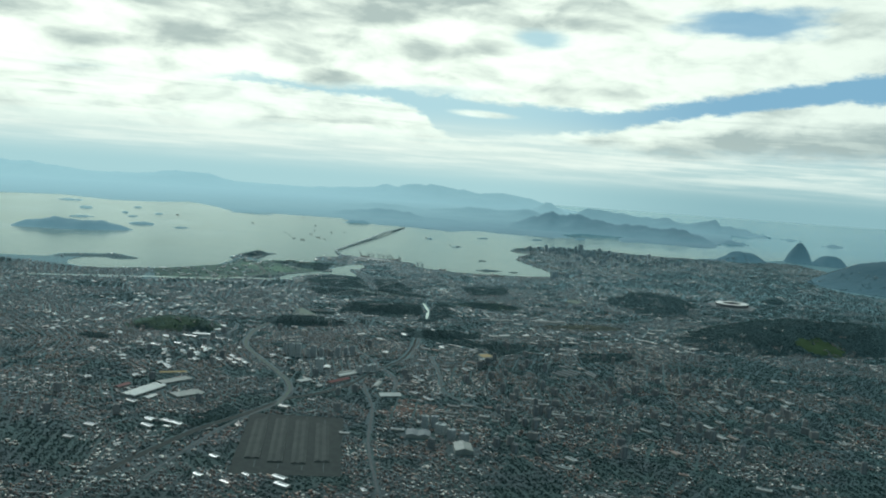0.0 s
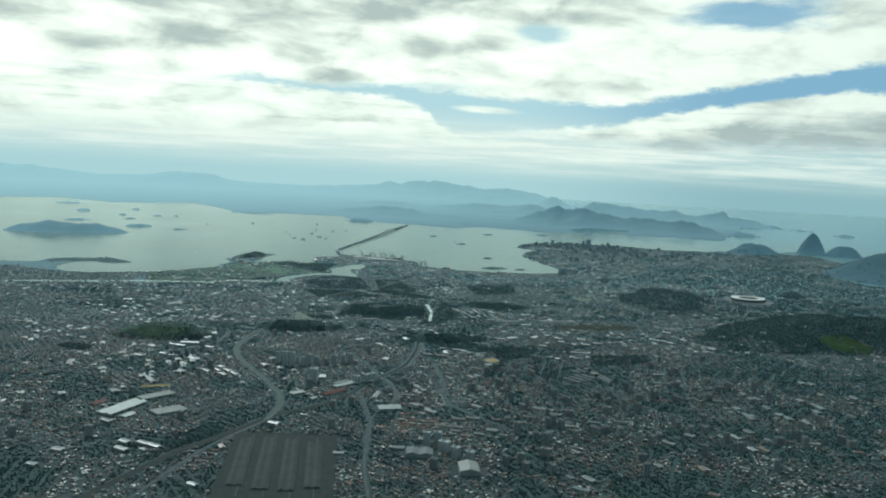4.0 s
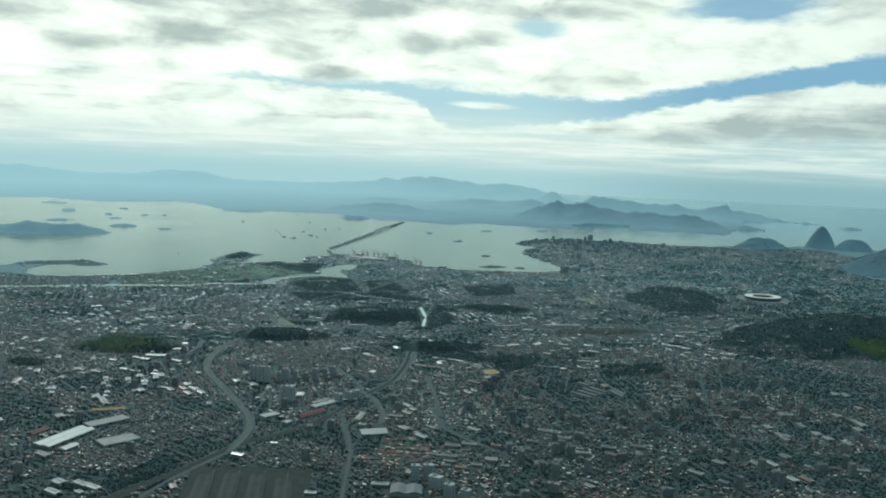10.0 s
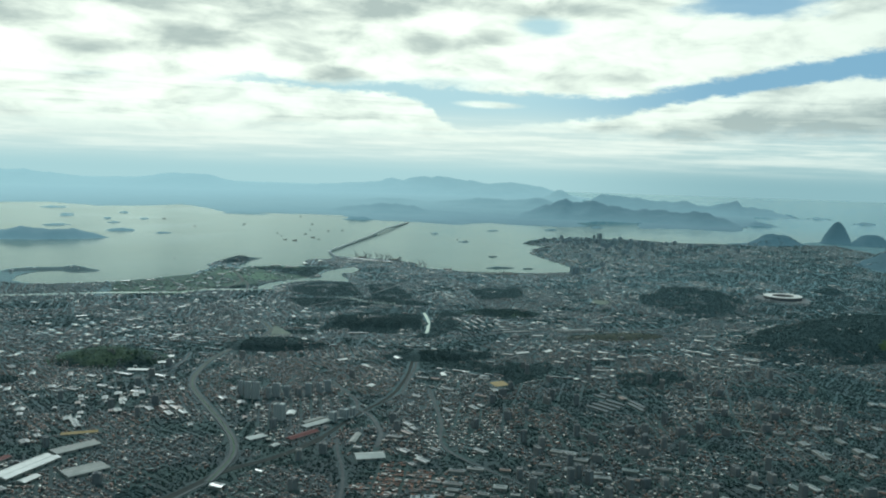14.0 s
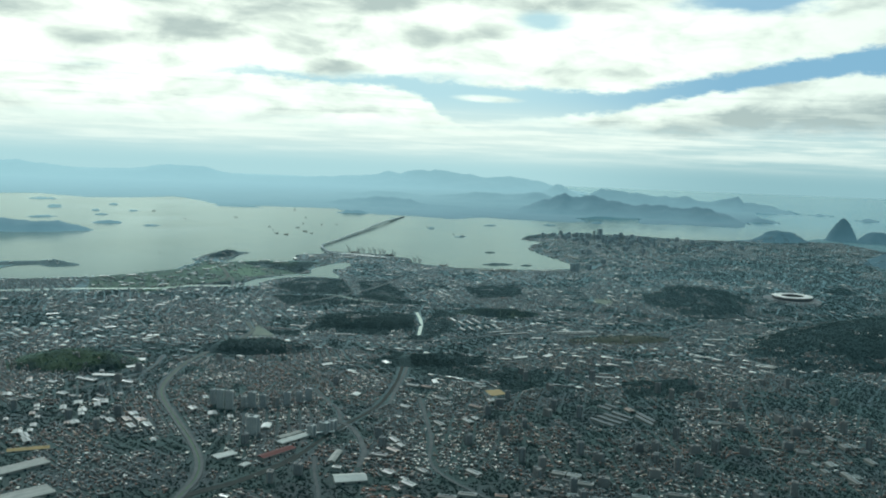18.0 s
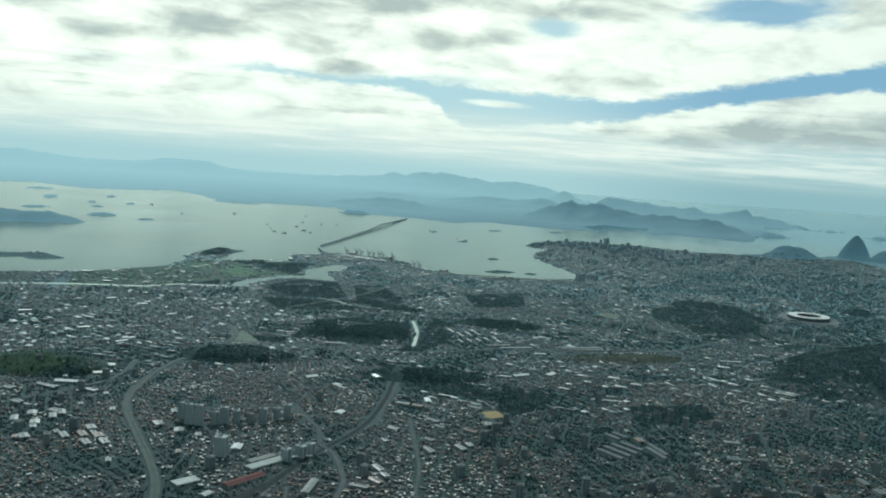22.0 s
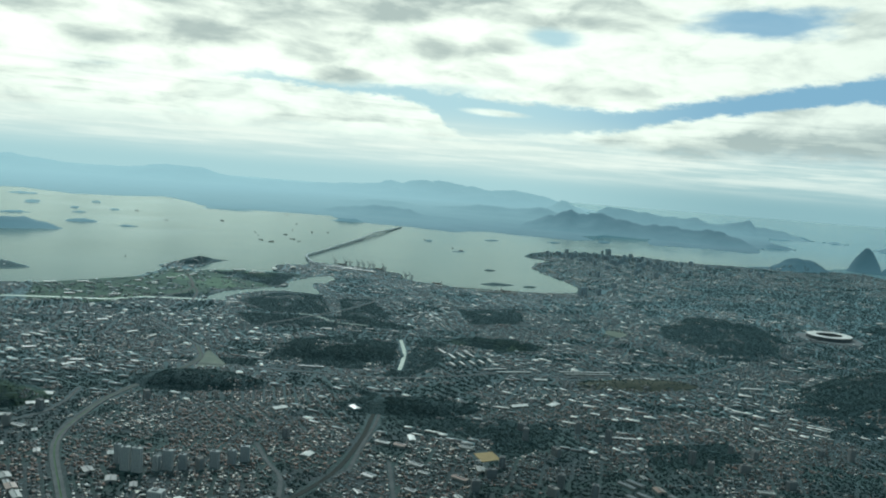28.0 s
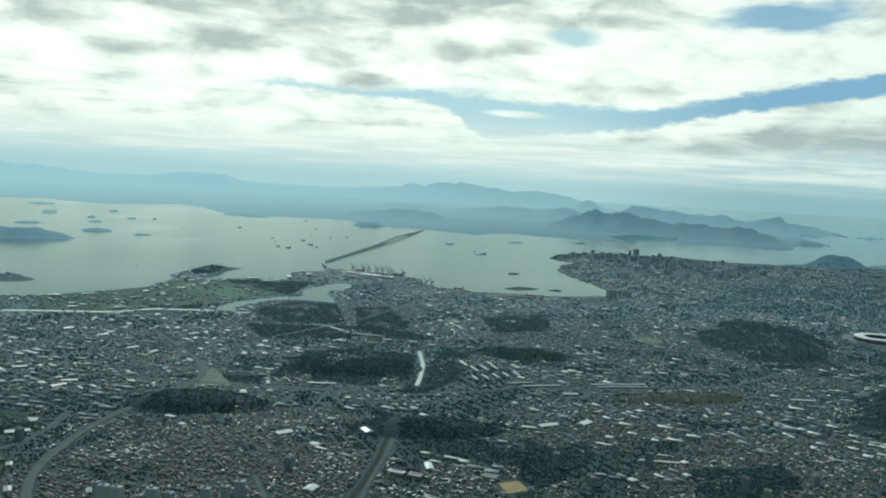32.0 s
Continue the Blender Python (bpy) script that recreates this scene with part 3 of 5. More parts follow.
PORT_SHORE = [(156, 17), (145, -7), (139, -46), (116, -78), (104, -91), (70, -90), (52, -110), (37, -139), (24, -155), (21, -194), (35, -223), (51, -259), (60, -277), (102, -286)]
CITY_SHORE = [(102, -286), (155, -281), (218, -263), (278, -254), (337, -264), (401, -296), (418, -270), (441, -260), (507, -278), (540, -300), (591, -362), (587, -414), (597, -470),
              (566, -515), (550, -563), (559, -618), (565, -694), (603, -780), (660, -828), (695, -870), (690, -910), (640, -960), (700, -1150), (620, -1600)]
BEHIND = [(620, -1600), (300, -4200), (-4500, -4200), (-4500, 4200), (-420, 4200), (-420, 1500)]
LAND = (wander(NORTH_SHORE, 7, 3.0, 1.0)[:-1] + wander(CAMPUS_SHORE, 7, 2.5, 2.0)[:-1] + wander(PORT_SHORE, 8, 1.5, 3.0)[:-1]
        + wander(CITY_SHORE, 10, 4.0, 4.0)[:-1] + BEHIND[:-1])
G = 0.3
sheet("ground", LAND, -2.0, G, M_GROUND, "built-up coastal plain of streets, yards and gardens", "ground")

FAR_SHORE = [(1500, 2600), (1250, 1400), (1120, 980), (1231, 873), (1129, 709), (1209, 610), (1322, 555), (1154, 436), (1010, 365), (1047, 274), (1068, 110), (960, 60), (905, 0), (902, -81),
             (846, -155), (946, -235), (913, -284), (895, -358), (884, -407), (944, -456), (1037, -445), (1175, -540), (1240, -664), (1060, -600)]
CAPE_SHORE = [(1060, -600), (975, -575), (912, -577), (940, -622), (950, -680), (925, -735), (905, -772), (950, -806), (1110, -866), (1178, -920), (1205, -974), (1325, -985), (1560, -1060), (1850, -1170), (2150, -1080), (2800, -620), (4600, 0)]
FAR_LAND = wander(FAR_SHORE, 25, 14.0, 6.0)[:-1] + wander(CAPE_SHORE, 25, 9.0, 7.0) + [(4600, 2600)]
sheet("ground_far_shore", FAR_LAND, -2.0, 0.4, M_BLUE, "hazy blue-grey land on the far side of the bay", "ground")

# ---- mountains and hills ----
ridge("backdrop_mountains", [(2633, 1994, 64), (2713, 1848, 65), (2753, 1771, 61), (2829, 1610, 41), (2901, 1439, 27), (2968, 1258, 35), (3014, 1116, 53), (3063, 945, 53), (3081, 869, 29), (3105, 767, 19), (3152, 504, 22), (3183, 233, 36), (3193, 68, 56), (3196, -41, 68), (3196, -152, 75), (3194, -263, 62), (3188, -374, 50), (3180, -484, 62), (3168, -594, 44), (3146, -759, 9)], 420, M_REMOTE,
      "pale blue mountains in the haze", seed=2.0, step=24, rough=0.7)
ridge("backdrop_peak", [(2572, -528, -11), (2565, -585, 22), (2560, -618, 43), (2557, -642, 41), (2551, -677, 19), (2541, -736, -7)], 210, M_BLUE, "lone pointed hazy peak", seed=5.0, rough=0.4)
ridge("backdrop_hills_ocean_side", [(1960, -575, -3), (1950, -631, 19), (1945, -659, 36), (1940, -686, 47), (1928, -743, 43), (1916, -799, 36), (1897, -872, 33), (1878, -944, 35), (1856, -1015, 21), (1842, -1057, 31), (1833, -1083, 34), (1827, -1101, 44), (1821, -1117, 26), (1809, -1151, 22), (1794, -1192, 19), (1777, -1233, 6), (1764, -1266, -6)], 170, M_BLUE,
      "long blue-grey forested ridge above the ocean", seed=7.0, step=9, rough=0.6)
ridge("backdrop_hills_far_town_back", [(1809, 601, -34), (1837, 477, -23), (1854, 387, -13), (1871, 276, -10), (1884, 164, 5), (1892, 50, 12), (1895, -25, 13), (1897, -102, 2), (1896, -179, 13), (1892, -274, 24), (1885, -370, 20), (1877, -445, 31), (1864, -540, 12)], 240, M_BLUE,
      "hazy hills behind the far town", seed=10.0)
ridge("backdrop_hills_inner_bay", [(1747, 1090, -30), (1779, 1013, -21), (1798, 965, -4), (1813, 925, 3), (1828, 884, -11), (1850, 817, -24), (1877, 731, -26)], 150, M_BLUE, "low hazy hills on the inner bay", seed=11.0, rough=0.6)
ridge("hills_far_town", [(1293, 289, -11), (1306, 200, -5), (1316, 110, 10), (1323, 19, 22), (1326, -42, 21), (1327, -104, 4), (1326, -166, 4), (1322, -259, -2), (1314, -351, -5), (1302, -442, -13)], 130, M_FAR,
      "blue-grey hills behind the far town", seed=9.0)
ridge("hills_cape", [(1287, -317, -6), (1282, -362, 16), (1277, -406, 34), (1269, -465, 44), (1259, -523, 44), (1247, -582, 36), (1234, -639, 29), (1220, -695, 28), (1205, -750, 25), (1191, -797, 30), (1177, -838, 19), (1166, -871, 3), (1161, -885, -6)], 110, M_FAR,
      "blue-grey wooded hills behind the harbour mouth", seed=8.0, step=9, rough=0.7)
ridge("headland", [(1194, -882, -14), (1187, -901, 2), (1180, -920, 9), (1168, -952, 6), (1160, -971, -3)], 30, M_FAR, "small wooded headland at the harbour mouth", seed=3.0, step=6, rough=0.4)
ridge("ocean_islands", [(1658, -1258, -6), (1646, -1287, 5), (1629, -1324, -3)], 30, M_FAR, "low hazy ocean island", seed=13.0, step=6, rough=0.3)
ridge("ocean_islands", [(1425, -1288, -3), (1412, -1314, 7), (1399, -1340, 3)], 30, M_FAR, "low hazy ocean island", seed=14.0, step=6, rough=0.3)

# M_FAR paints haze glow on the domes and farther hills
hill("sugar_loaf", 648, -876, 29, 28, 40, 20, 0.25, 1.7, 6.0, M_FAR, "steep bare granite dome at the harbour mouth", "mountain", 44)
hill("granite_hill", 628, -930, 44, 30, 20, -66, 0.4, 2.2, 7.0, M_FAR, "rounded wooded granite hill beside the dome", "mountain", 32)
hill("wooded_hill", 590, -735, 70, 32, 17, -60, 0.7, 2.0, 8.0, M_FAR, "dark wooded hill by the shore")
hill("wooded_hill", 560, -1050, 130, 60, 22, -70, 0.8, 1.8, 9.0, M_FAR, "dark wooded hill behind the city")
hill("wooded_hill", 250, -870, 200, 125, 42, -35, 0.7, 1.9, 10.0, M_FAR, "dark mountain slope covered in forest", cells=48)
hill("wooded_hill", -55, -538, 20, 15, 5, -40, 0.7, 2.0, 11.0, M_FOREST, "small dark wooded hill near the stadium", cells=24)
hill("wooded_hill", -150, -362, 105, 50, 8, -15, 1.2, 1.6, 12.0, M_FOREST, "long dark wooded hill among houses", cells=56)
big_hill = hill("wooded_hill", -322, -458, 140, 70, 19, -68, 0.7, 1.7, 13.0, M_FOREST, "large dark green wooded hill with one grassy slope", cells=96)
big_hill.data.materials.append(material("dry_pasture", mottled((0.025, 0.050, 0.022), (0.048, 0.085, 0.036), 0.12, 1.0), 0.9, specular=0.1))


def on_pasture(x, y):
    """The one open slope of the large hill."""
    return ((x + 384) / 13) ** 2 + ((y + 440) / 20) ** 2 + 0.7 * noise.noise((x * 0.12, y * 0.12, 3.0)) < 1


for face in big_hill.data.polygons:
    face.material_index = int(on_pasture(face.center.x, face.center.y))
hill("grassy_hill", -454, 79, 36, 24, 7.5, 100, 0.8, 2.0, 14.0, M_MEADOW, "green hill with grass and scrub above the houses", cells=40)
hill("wooded_hill", -508, 118, 13, 8, 1.6, 70, 0.8, 2.0, 15.0, M_FOREST, "low dark wooded hill among houses", cells=28)
hill("wooded_hill", -402, -10, 34, 19, 5.0, 95, 0.7, 2.4, 16.0, M_FOREST, "dark wooded knoll beside the highway", cells=36)
hill("wooded_hill", -420, -118, 38, 16, 3.5, 100, 0.8, 2.0, 17.0, M_FOREST, "low dark wooded rise among houses", cells=32)
hill("wooded_hill", -310, -68, 42, 26, 4.0, 95, 0.8, 2.0, 18.0, M_FOREST, "dark wooded park", cells=32)
hill("grassy_hill", -250, -172, 34, 18, 3.0, 90, 0.6, 2.0, 19.0, M_MEADOW, "green hill with a grassy slope", cells=30)
hill("grassy_hill", -338, -248, 42, 14, 2.2, -72, 0.6, 2.0, 24.0, M_DRY, "low bare rise of dry grass among houses", cells=30)
hill("campus_hill", 72, 124, 34, 12, 5.0, -14, 0.5, 2.4, 20.0, M_FOREST, "dark wooded hill at the tip of the campus island", cells=30)

# islands beyond x = 250 carry the painted haze glow too
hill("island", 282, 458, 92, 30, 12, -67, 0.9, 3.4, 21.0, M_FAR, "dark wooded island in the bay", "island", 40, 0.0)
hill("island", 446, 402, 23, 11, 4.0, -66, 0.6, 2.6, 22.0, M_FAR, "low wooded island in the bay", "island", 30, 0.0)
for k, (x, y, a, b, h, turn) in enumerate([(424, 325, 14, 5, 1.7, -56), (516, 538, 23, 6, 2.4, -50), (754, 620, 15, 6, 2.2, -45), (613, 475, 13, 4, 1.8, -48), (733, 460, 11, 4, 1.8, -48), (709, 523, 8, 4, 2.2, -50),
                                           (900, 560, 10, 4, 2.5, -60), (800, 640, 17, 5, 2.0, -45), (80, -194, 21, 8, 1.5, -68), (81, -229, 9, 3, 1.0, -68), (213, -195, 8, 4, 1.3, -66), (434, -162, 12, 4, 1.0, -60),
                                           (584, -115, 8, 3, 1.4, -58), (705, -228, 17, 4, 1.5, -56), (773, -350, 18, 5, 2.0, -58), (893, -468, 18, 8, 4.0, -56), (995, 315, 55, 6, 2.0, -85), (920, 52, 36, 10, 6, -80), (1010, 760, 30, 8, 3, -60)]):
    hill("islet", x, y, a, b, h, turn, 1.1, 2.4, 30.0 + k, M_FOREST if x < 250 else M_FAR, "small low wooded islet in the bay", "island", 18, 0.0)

# ---- inlets and rivers ----
INLET = [(-157, 56), (-132, 54), (-110, 51), (-96, 40), (-73, 25), (-60, 9), (-35, 10), (-4, 7), (14, -1), (29, -10), (45, -20), (22, -30), (4, -27), (-12, -24), (-23, -12), (-47, -18), (-88, -29),
         (-85, -16), (-82, 4), (-92, 21), (-114, 36), (-138, 41), (-153, 37)]
sheet("water_inlet", wander(INLET + INLET[:1], 6, 2.0, 5.0)[:-1], 0.1, G + 0.06, M_WATER, "pale still water of a tidal channel", "water")
RIVER = curve_through([(-250, 290), (-225, 225), (-208, 187), (-197, 150), (-188, 117), (-168, 98), (-162, 76), (-157, 52)])
CANAL = curve_through([(-258, -106), (-276, -108), (-297, -110), (-321, -110), (-345, -109)])
STREAM = curve_through([(-188, -26), (-192, -38), (-203, -49), (-212, -60), (-216, -80)])
for name, line, wide, label in (("water_river", RIVER, 4.6, "narrow pale channel between city and campus"), ("water_canal", CANAL, 2.3, "short pale canal among dark trees"), ("water_stream", STREAM, 1.8, "thin pale stream")):
    points, faces = ribbon(line, wide, 0.1, G + 0.07)
    tagged(new(name, mesh_of(name, points, faces, [M_WATER])), label, "water", kind="structure")

# ---- roads and rails ----
HIGHWAY = curve_through([(-645, -30), (-632, -31.5), (-615, -32), (-597, -28), (-574, -18), (-547, -4), (-517, 11), (-497, 17.5), (-474, 20), (-443, 20), (-412, 14), (-377, 4.5), (-352, 3),
                         (-336, 8), (-322, 13)])
for side, name in ((-0.95, "road_highway_inbound"), (0.95, "road_highway_outbound")):
    points, faces = ribbon(HIGHWAY, 1.35, 0.2, G + 0.30, side)
    tagged(new(name, mesh_of(name, points, faces, [M_ROAD])), "grey asphalt carriageway of a divided highway", "road", kind="structure")
points, faces = ribbon(HIGHWAY, 0.5, 0.2, G + 0.22)
tagged(new("road_median", mesh_of("road_median", points, faces, [M_GRASS])), "narrow green strip between the carriageways", "median", kind="structure")
RAIL = curve_through([(-760, 20), (-700, 0), (-673, -14), (-651, -25), (-632, -34), (-618, -48), (-594, -63), (-556, -76), (-517, -92), (-473, -99), (-440, -101), (-400, -104)])
for name, line, wide in (("road_railway_wide", [p for p in RAIL if p[0] < -588], 3.6), ("road_railway", [p for p in RAIL if p[0] > -597], 1.9)):
    points, faces = ribbon(line, wide, 0.2, G + 0.12 + 0.005 * (wide > 2))
    tagged(new(name, mesh_of(name, points, faces, [M_TRACK])), "dark ballasted railway corridor", "railway", kind="structure")
STREETS = [([(-322, 13), (-293, 33), (-240, 70), (-205, 100)], 1.3),
           ([(-600, -90), (-583, -91), (-567, -88), (-552, -83), (-545, -77), (-546, -70), (-560, -66), (-575, -64)], 2.0),
           ([(-514, -97.5), (-481, -100), (-454, -103), (-428, -104)], 1.5), ([(-545, -77), (-525, -74), (-509, -66), (-490, -58)], 1.6), ([(-640, -150), (-600, -120), (-560, -118), (-500, -112)], 1.4), ([(-333, -198), (-318, -240), (-300, -290), (-260, -330)], 2.2),
           ([(-335, -150), (-333, -198), (-352, -196)], 2.0), ([(-365, 30), (-366, -40), (-364, -110), (-335, -165)], 2.4), ([(-430, 38), (-470, 36), (-510, 60)], 1.4),
           ([(-760, -90), (-700, -82), (-640, -80), (-606, -74), (-590, -72)], 1.1), ([(-760, 2), (-690, -12), (-645, -30)], 1.2), ([(-205, 100), (-120, 78), (-60, 92), (-20, 110)], 2.2), ([(-170, 60), (-120, 70), (-80, 88)], 1.6),
           ([(-150, -420), (-120, -455), (-100, -500)], 3.0), ([(-240, -10), (-150, -60), (-60, -90), (30, -130)], 2.0), ([(80, -55), (66, -76), (40, -110)], 2.0), ([(30, -130), (60, -300), (200, -340)], 2.0)]
ROADS = [(HIGHWAY, 2.4), (RAIL, 2.2)]
for corners, wide in STREETS:
    line = curve_through(corners)
    ROADS.append((line, wide * 0.5 + 0.6))
    points, faces = ribbon(line, wide, 0.2, G + 0.16)
    tagged(new("road", mesh_of("road", points, faces, [M_ROAD])), "grey asphalt street through the suburbs", "road", kind="structure")
YARD = [(-663, -20), (-662, -67), (-745, -74), (-750, -28)]
sheet("ground_rail_yard", YARD, 0.1, G + 0.08, M_TRACK, "dull grey railway yard", "rail yard")
for y in (-34, -44, -54, -63):
    points, faces = ribbon([(-666, y + 5), (-700, y + 1.5), (-740, y - 3)], 0.3, 0.2, G + 0.14)
    tagged(new("rail_track", mesh_of("rail_track", points, faces, [M_ROAD])), "pale worn line of track in the yard", "railway track", group="yard tracks")

# ---- the long bridge ----
bridge = thing("bridge", 150, 18, 0, 0, "long grey concrete road bridge curving across the bay", "bridge")
BRIDGE = curve_through([(82, -54, 0.9), (98, -28, 1.3), (116, -5, 1.7), (134, 9, 1.9), (162, 19, 2.0), (188, 26, 2.0), (205, 29, 2.0), (222, 28, 2.0), (246, 24, 2.1), (310, 15, 2.3), (385, 5, 2.7), (470, -7, 3.2), (555, -18, 4.6), (608, -24, 5.2), (662, -31, 4.6), (760, -44, 2.8), (868, -58, 1.6)], 8)
points, faces = ribbon([(x - 150, y - 18) for x, y, z in BRIDGE], 2.2, [z - 0.95 for x, y, z in BRIDGE], [z for x, y, z in BRIDGE])
deck_part = new("deck", mesh_of("deck", points, faces, [M_SPAN]))
deck_part.parent = bridge
for side in (-1.06, 1.06):
    points, faces = ribbon([(x - 150, y - 18) for x, y, z in BRIDGE], 0.12, [z - 0.1 for x, y, z in BRIDGE], [z + 0.14 for x, y, z in BRIDGE], side)
    rail = new("parapet", mesh_of("parapet", points, faces, [M_SPAN]))
    rail.parent = bridge
walked = 0.0
for (ax, ay, az), (bx, by, bz) in zip(BRIDGE, BRIDGE[1:]):
    length = math.hypot(bx - ax, by - ay)
    while walked < length:
        k = walked / length
        x, y, z = ax + (bx - ax) * k - 150, ay + (by - ay) * k - 18, az + (bz - az) * k
        turn = math.degrees(math.atan2(by - ay, bx - ax))
        part("pier", boxed((x, y, -1.0, 0.9, 1.1, z + 0.3, turn), (x, y, z - 1.15, 1.3, 1.9, 0.22, turn)), M_SPAN, bridge)
        walked += 8.0 if z < 4.0 else 15.0
    walked -= length


# ---- things ----
def stadium(x, y):
    ob = thing("stadium", x, y, G, -60, "large oval football stadium with a white ring roof", "stadium")
    for name, mat, rings, label in (
            ("roof", M_BRIGHT, [(0.985, 3.0), (1.0, 3.25), (0.80, 3.75), (0.58, 3.35), (0.575, 3.15)], "white ring-shaped membrane roof"),
            ("stand", M_GREY, [(0.93, 0.0), (0.96, 2.9), (0.90, 2.95), (0.50, 0.5), (0.46, 0.4)], "grey tiered seating bowl"),
            ("pitch", M_GRASS, [(0.47, 0.42), (0.30, 0.43), (0.001, 0.43)], "green playing field")):
        bm = bmesh.new()
        loops = []
        for r, z in rings:
            loops.append([bm.verts.new((20 * r * math.cos(2 * math.pi * i / 60), 17.2 * r * math.sin(2 * math.pi * i / 60), z)) for i in range(60)])
        for a, b in zip(loops, loops[1:]):
            for i in range(60):
                bm.faces.new((a[i], a[(i + 1) % 60], b[(i + 1) % 60], b[i]))
        part(name, bm, mat, ob, label)
    for i in range(30):
        a = 2 * math.pi * i / 30
        part("column", boxed((19.5 * math.cos(a), 16.8 * math.sin(a), 0, 0.5, 0.5, 3.1, math.degrees(a))), M_GREY, ob)
    ramp = part("ramp", boxed((-26, -4, 0, 7, 4, 1.0, 0)), M_GREY, ob)
    return ob


stadium(-110, -465)
SOLID = [(-110, -465, 27), (-485, -151.5, 7), (-170, -268, 10)]
sheet("ground_stadium_court", [(-114 + 29 * math.cos(k * 0.35), -463 + 27 * math.sin(k * 0.35)) for k in range(18)], 0.1, G + 0.09, M_GREY, "pale paved court round the stadium", "paved court")


def warehouse(x, y, long, wide, tall, turn, mat, label, bays=3, name="warehouse", roof_label=""):
    """A shed with a row of low pitched roofs."""
    ob = thing(name, x, y, G, turn, label, name.replace("_", " "), "large sheds")
    part("wall", boxed((0, 0, 0, long, wide, tall)), M_PALE, ob)
    for i in range(bays):
        w = wide / bays
        y0 = -wide / 2 + i * w
        bm = bmesh.new()
        corners = []
        for sx in (-1, 1):
            for yy, zz in ((y0, tall + 0.02), (y0 + w / 2, tall + 0.02 + w * 0.13), (y0 + w, tall + 0.02)):
                corners.append(bm.verts.new((sx * (long / 2 + 0.1), yy, zz)))
        for f in ((0, 3, 4, 1), (1, 4, 5, 2), (0, 1, 2), (3, 5, 4), (0, 2, 5, 3)):
            bm.faces.new([corners[k] for k in f])
        part("roof", bm, mat, ob, roof_label if i == 0 else "")
    for i in range(max(2, int(long / 5))):
        part("door", boxed((-long / 2 + (i + 0.5) * long / max(2, int(long / 5)), -wide / 2 - 0.03, 0, 1.0, 0.06, min(0.7, tall * 0.7))), M_GLASS, ob)
    n = max(1, round(long / wide))
    for i in range(n):
        k = (i + 0.5) / n - 0.5
        SOLID.append((x + k * long * math.cos(radians(turn)), y + k * long * math.sin(radians(turn)), 0.55 * math.hypot(long / n, wide)))
    return ob


M_DEPOT = material("stained_depot_roof", mottled((0.022, 0.034, 0.034), (0.045, 0.058, 0.054), 0.15, 1.5), 0.8, specular=0.15)
for y, long in ((-29, 56), (-39, 62), (-49, 62), (-59, 54)):
    warehouse(-702, y - 2, long, 6.5, 0.45, 6.5, M_DEPOT, "long low depot shed with a dark stained roof", 2, "depot_shed")
warehouse(-637, 42, 27, 9, 1.2, -20, M_WHITE, "long white-roofed warehouse in the suburbs", 2)
warehouse(-649, 35, 8, 4, 1.0, -20, M_WHITE, "small white-roofed shed beside a warehouse", 1)
warehouse(-613, 33, 19, 7, 1.1, -40, M_PALE, "grey-green roofed factory hall", 3)
warehouse(-638, 19, 16, 9, 1.1, -45, M_PALE, "grey-green roofed factory hall", 3)
warehouse(-593, 39.5, 15, 4, 0.5, -68, M_ORANGE, "long low shed with an orange roof", 1)
warehouse(-630, 56, 10, 4, 0.8, -20, M_RED, "low shed with a faded red roof", 1)
warehouse(-588, -56.5, 17, 4.5, 0.9, -38, M_RED, "long low hall with a bright red roof", 1)
warehouse(-570, -61, 18, 4.5, 1.0, -40, M_WHITE, "white-roofed hall beside the red one", 2)
warehouse(-566, -58, 12, 3, 1.0, -40, M_PALE, "pale hall beside the red one", 1)
warehouse(-593, -37, 9, 5, 0.9, -45, M_WHITE, "white-roofed shed at the highway", 2)
warehouse(-603, -47, 4, 3, 0.9, -30, M_WHITE, "small white-roofed shed beside the highway", 1)
warehouse(-613, -88, 12, 8, 1.0, -75, M_WHITE, "pale rounded hall beside a street", 1)
warehouse(-590, -80, 13, 3, 0.9, -8, M_PALE, "narrow pale hall among the houses", 1)
warehouse(-701, -126, 12, 8.5, 2.0, 3, M_PALE, "large pale box-shaped building", 1)
warehouse(-683, -105, 9, 12, 1.6, 0, M_GREY, "wide flat-roofed grey building among houses", 2)
for x, y, long, turn in ((-532, -198, 14, 38), (-528, -202, 14, 38), (-524, -206, 14, 38), (-520, -210, 12, 38), (-508, -204, 8, 38), (-505, -208, 8, 38), (-522, -221, 14, 20), (-527, -219, 14, 20)):
    warehouse(x, y, long, 2.2, 0.9, turn, M_GREY, "grey parallel factory sheds in a row", 1)
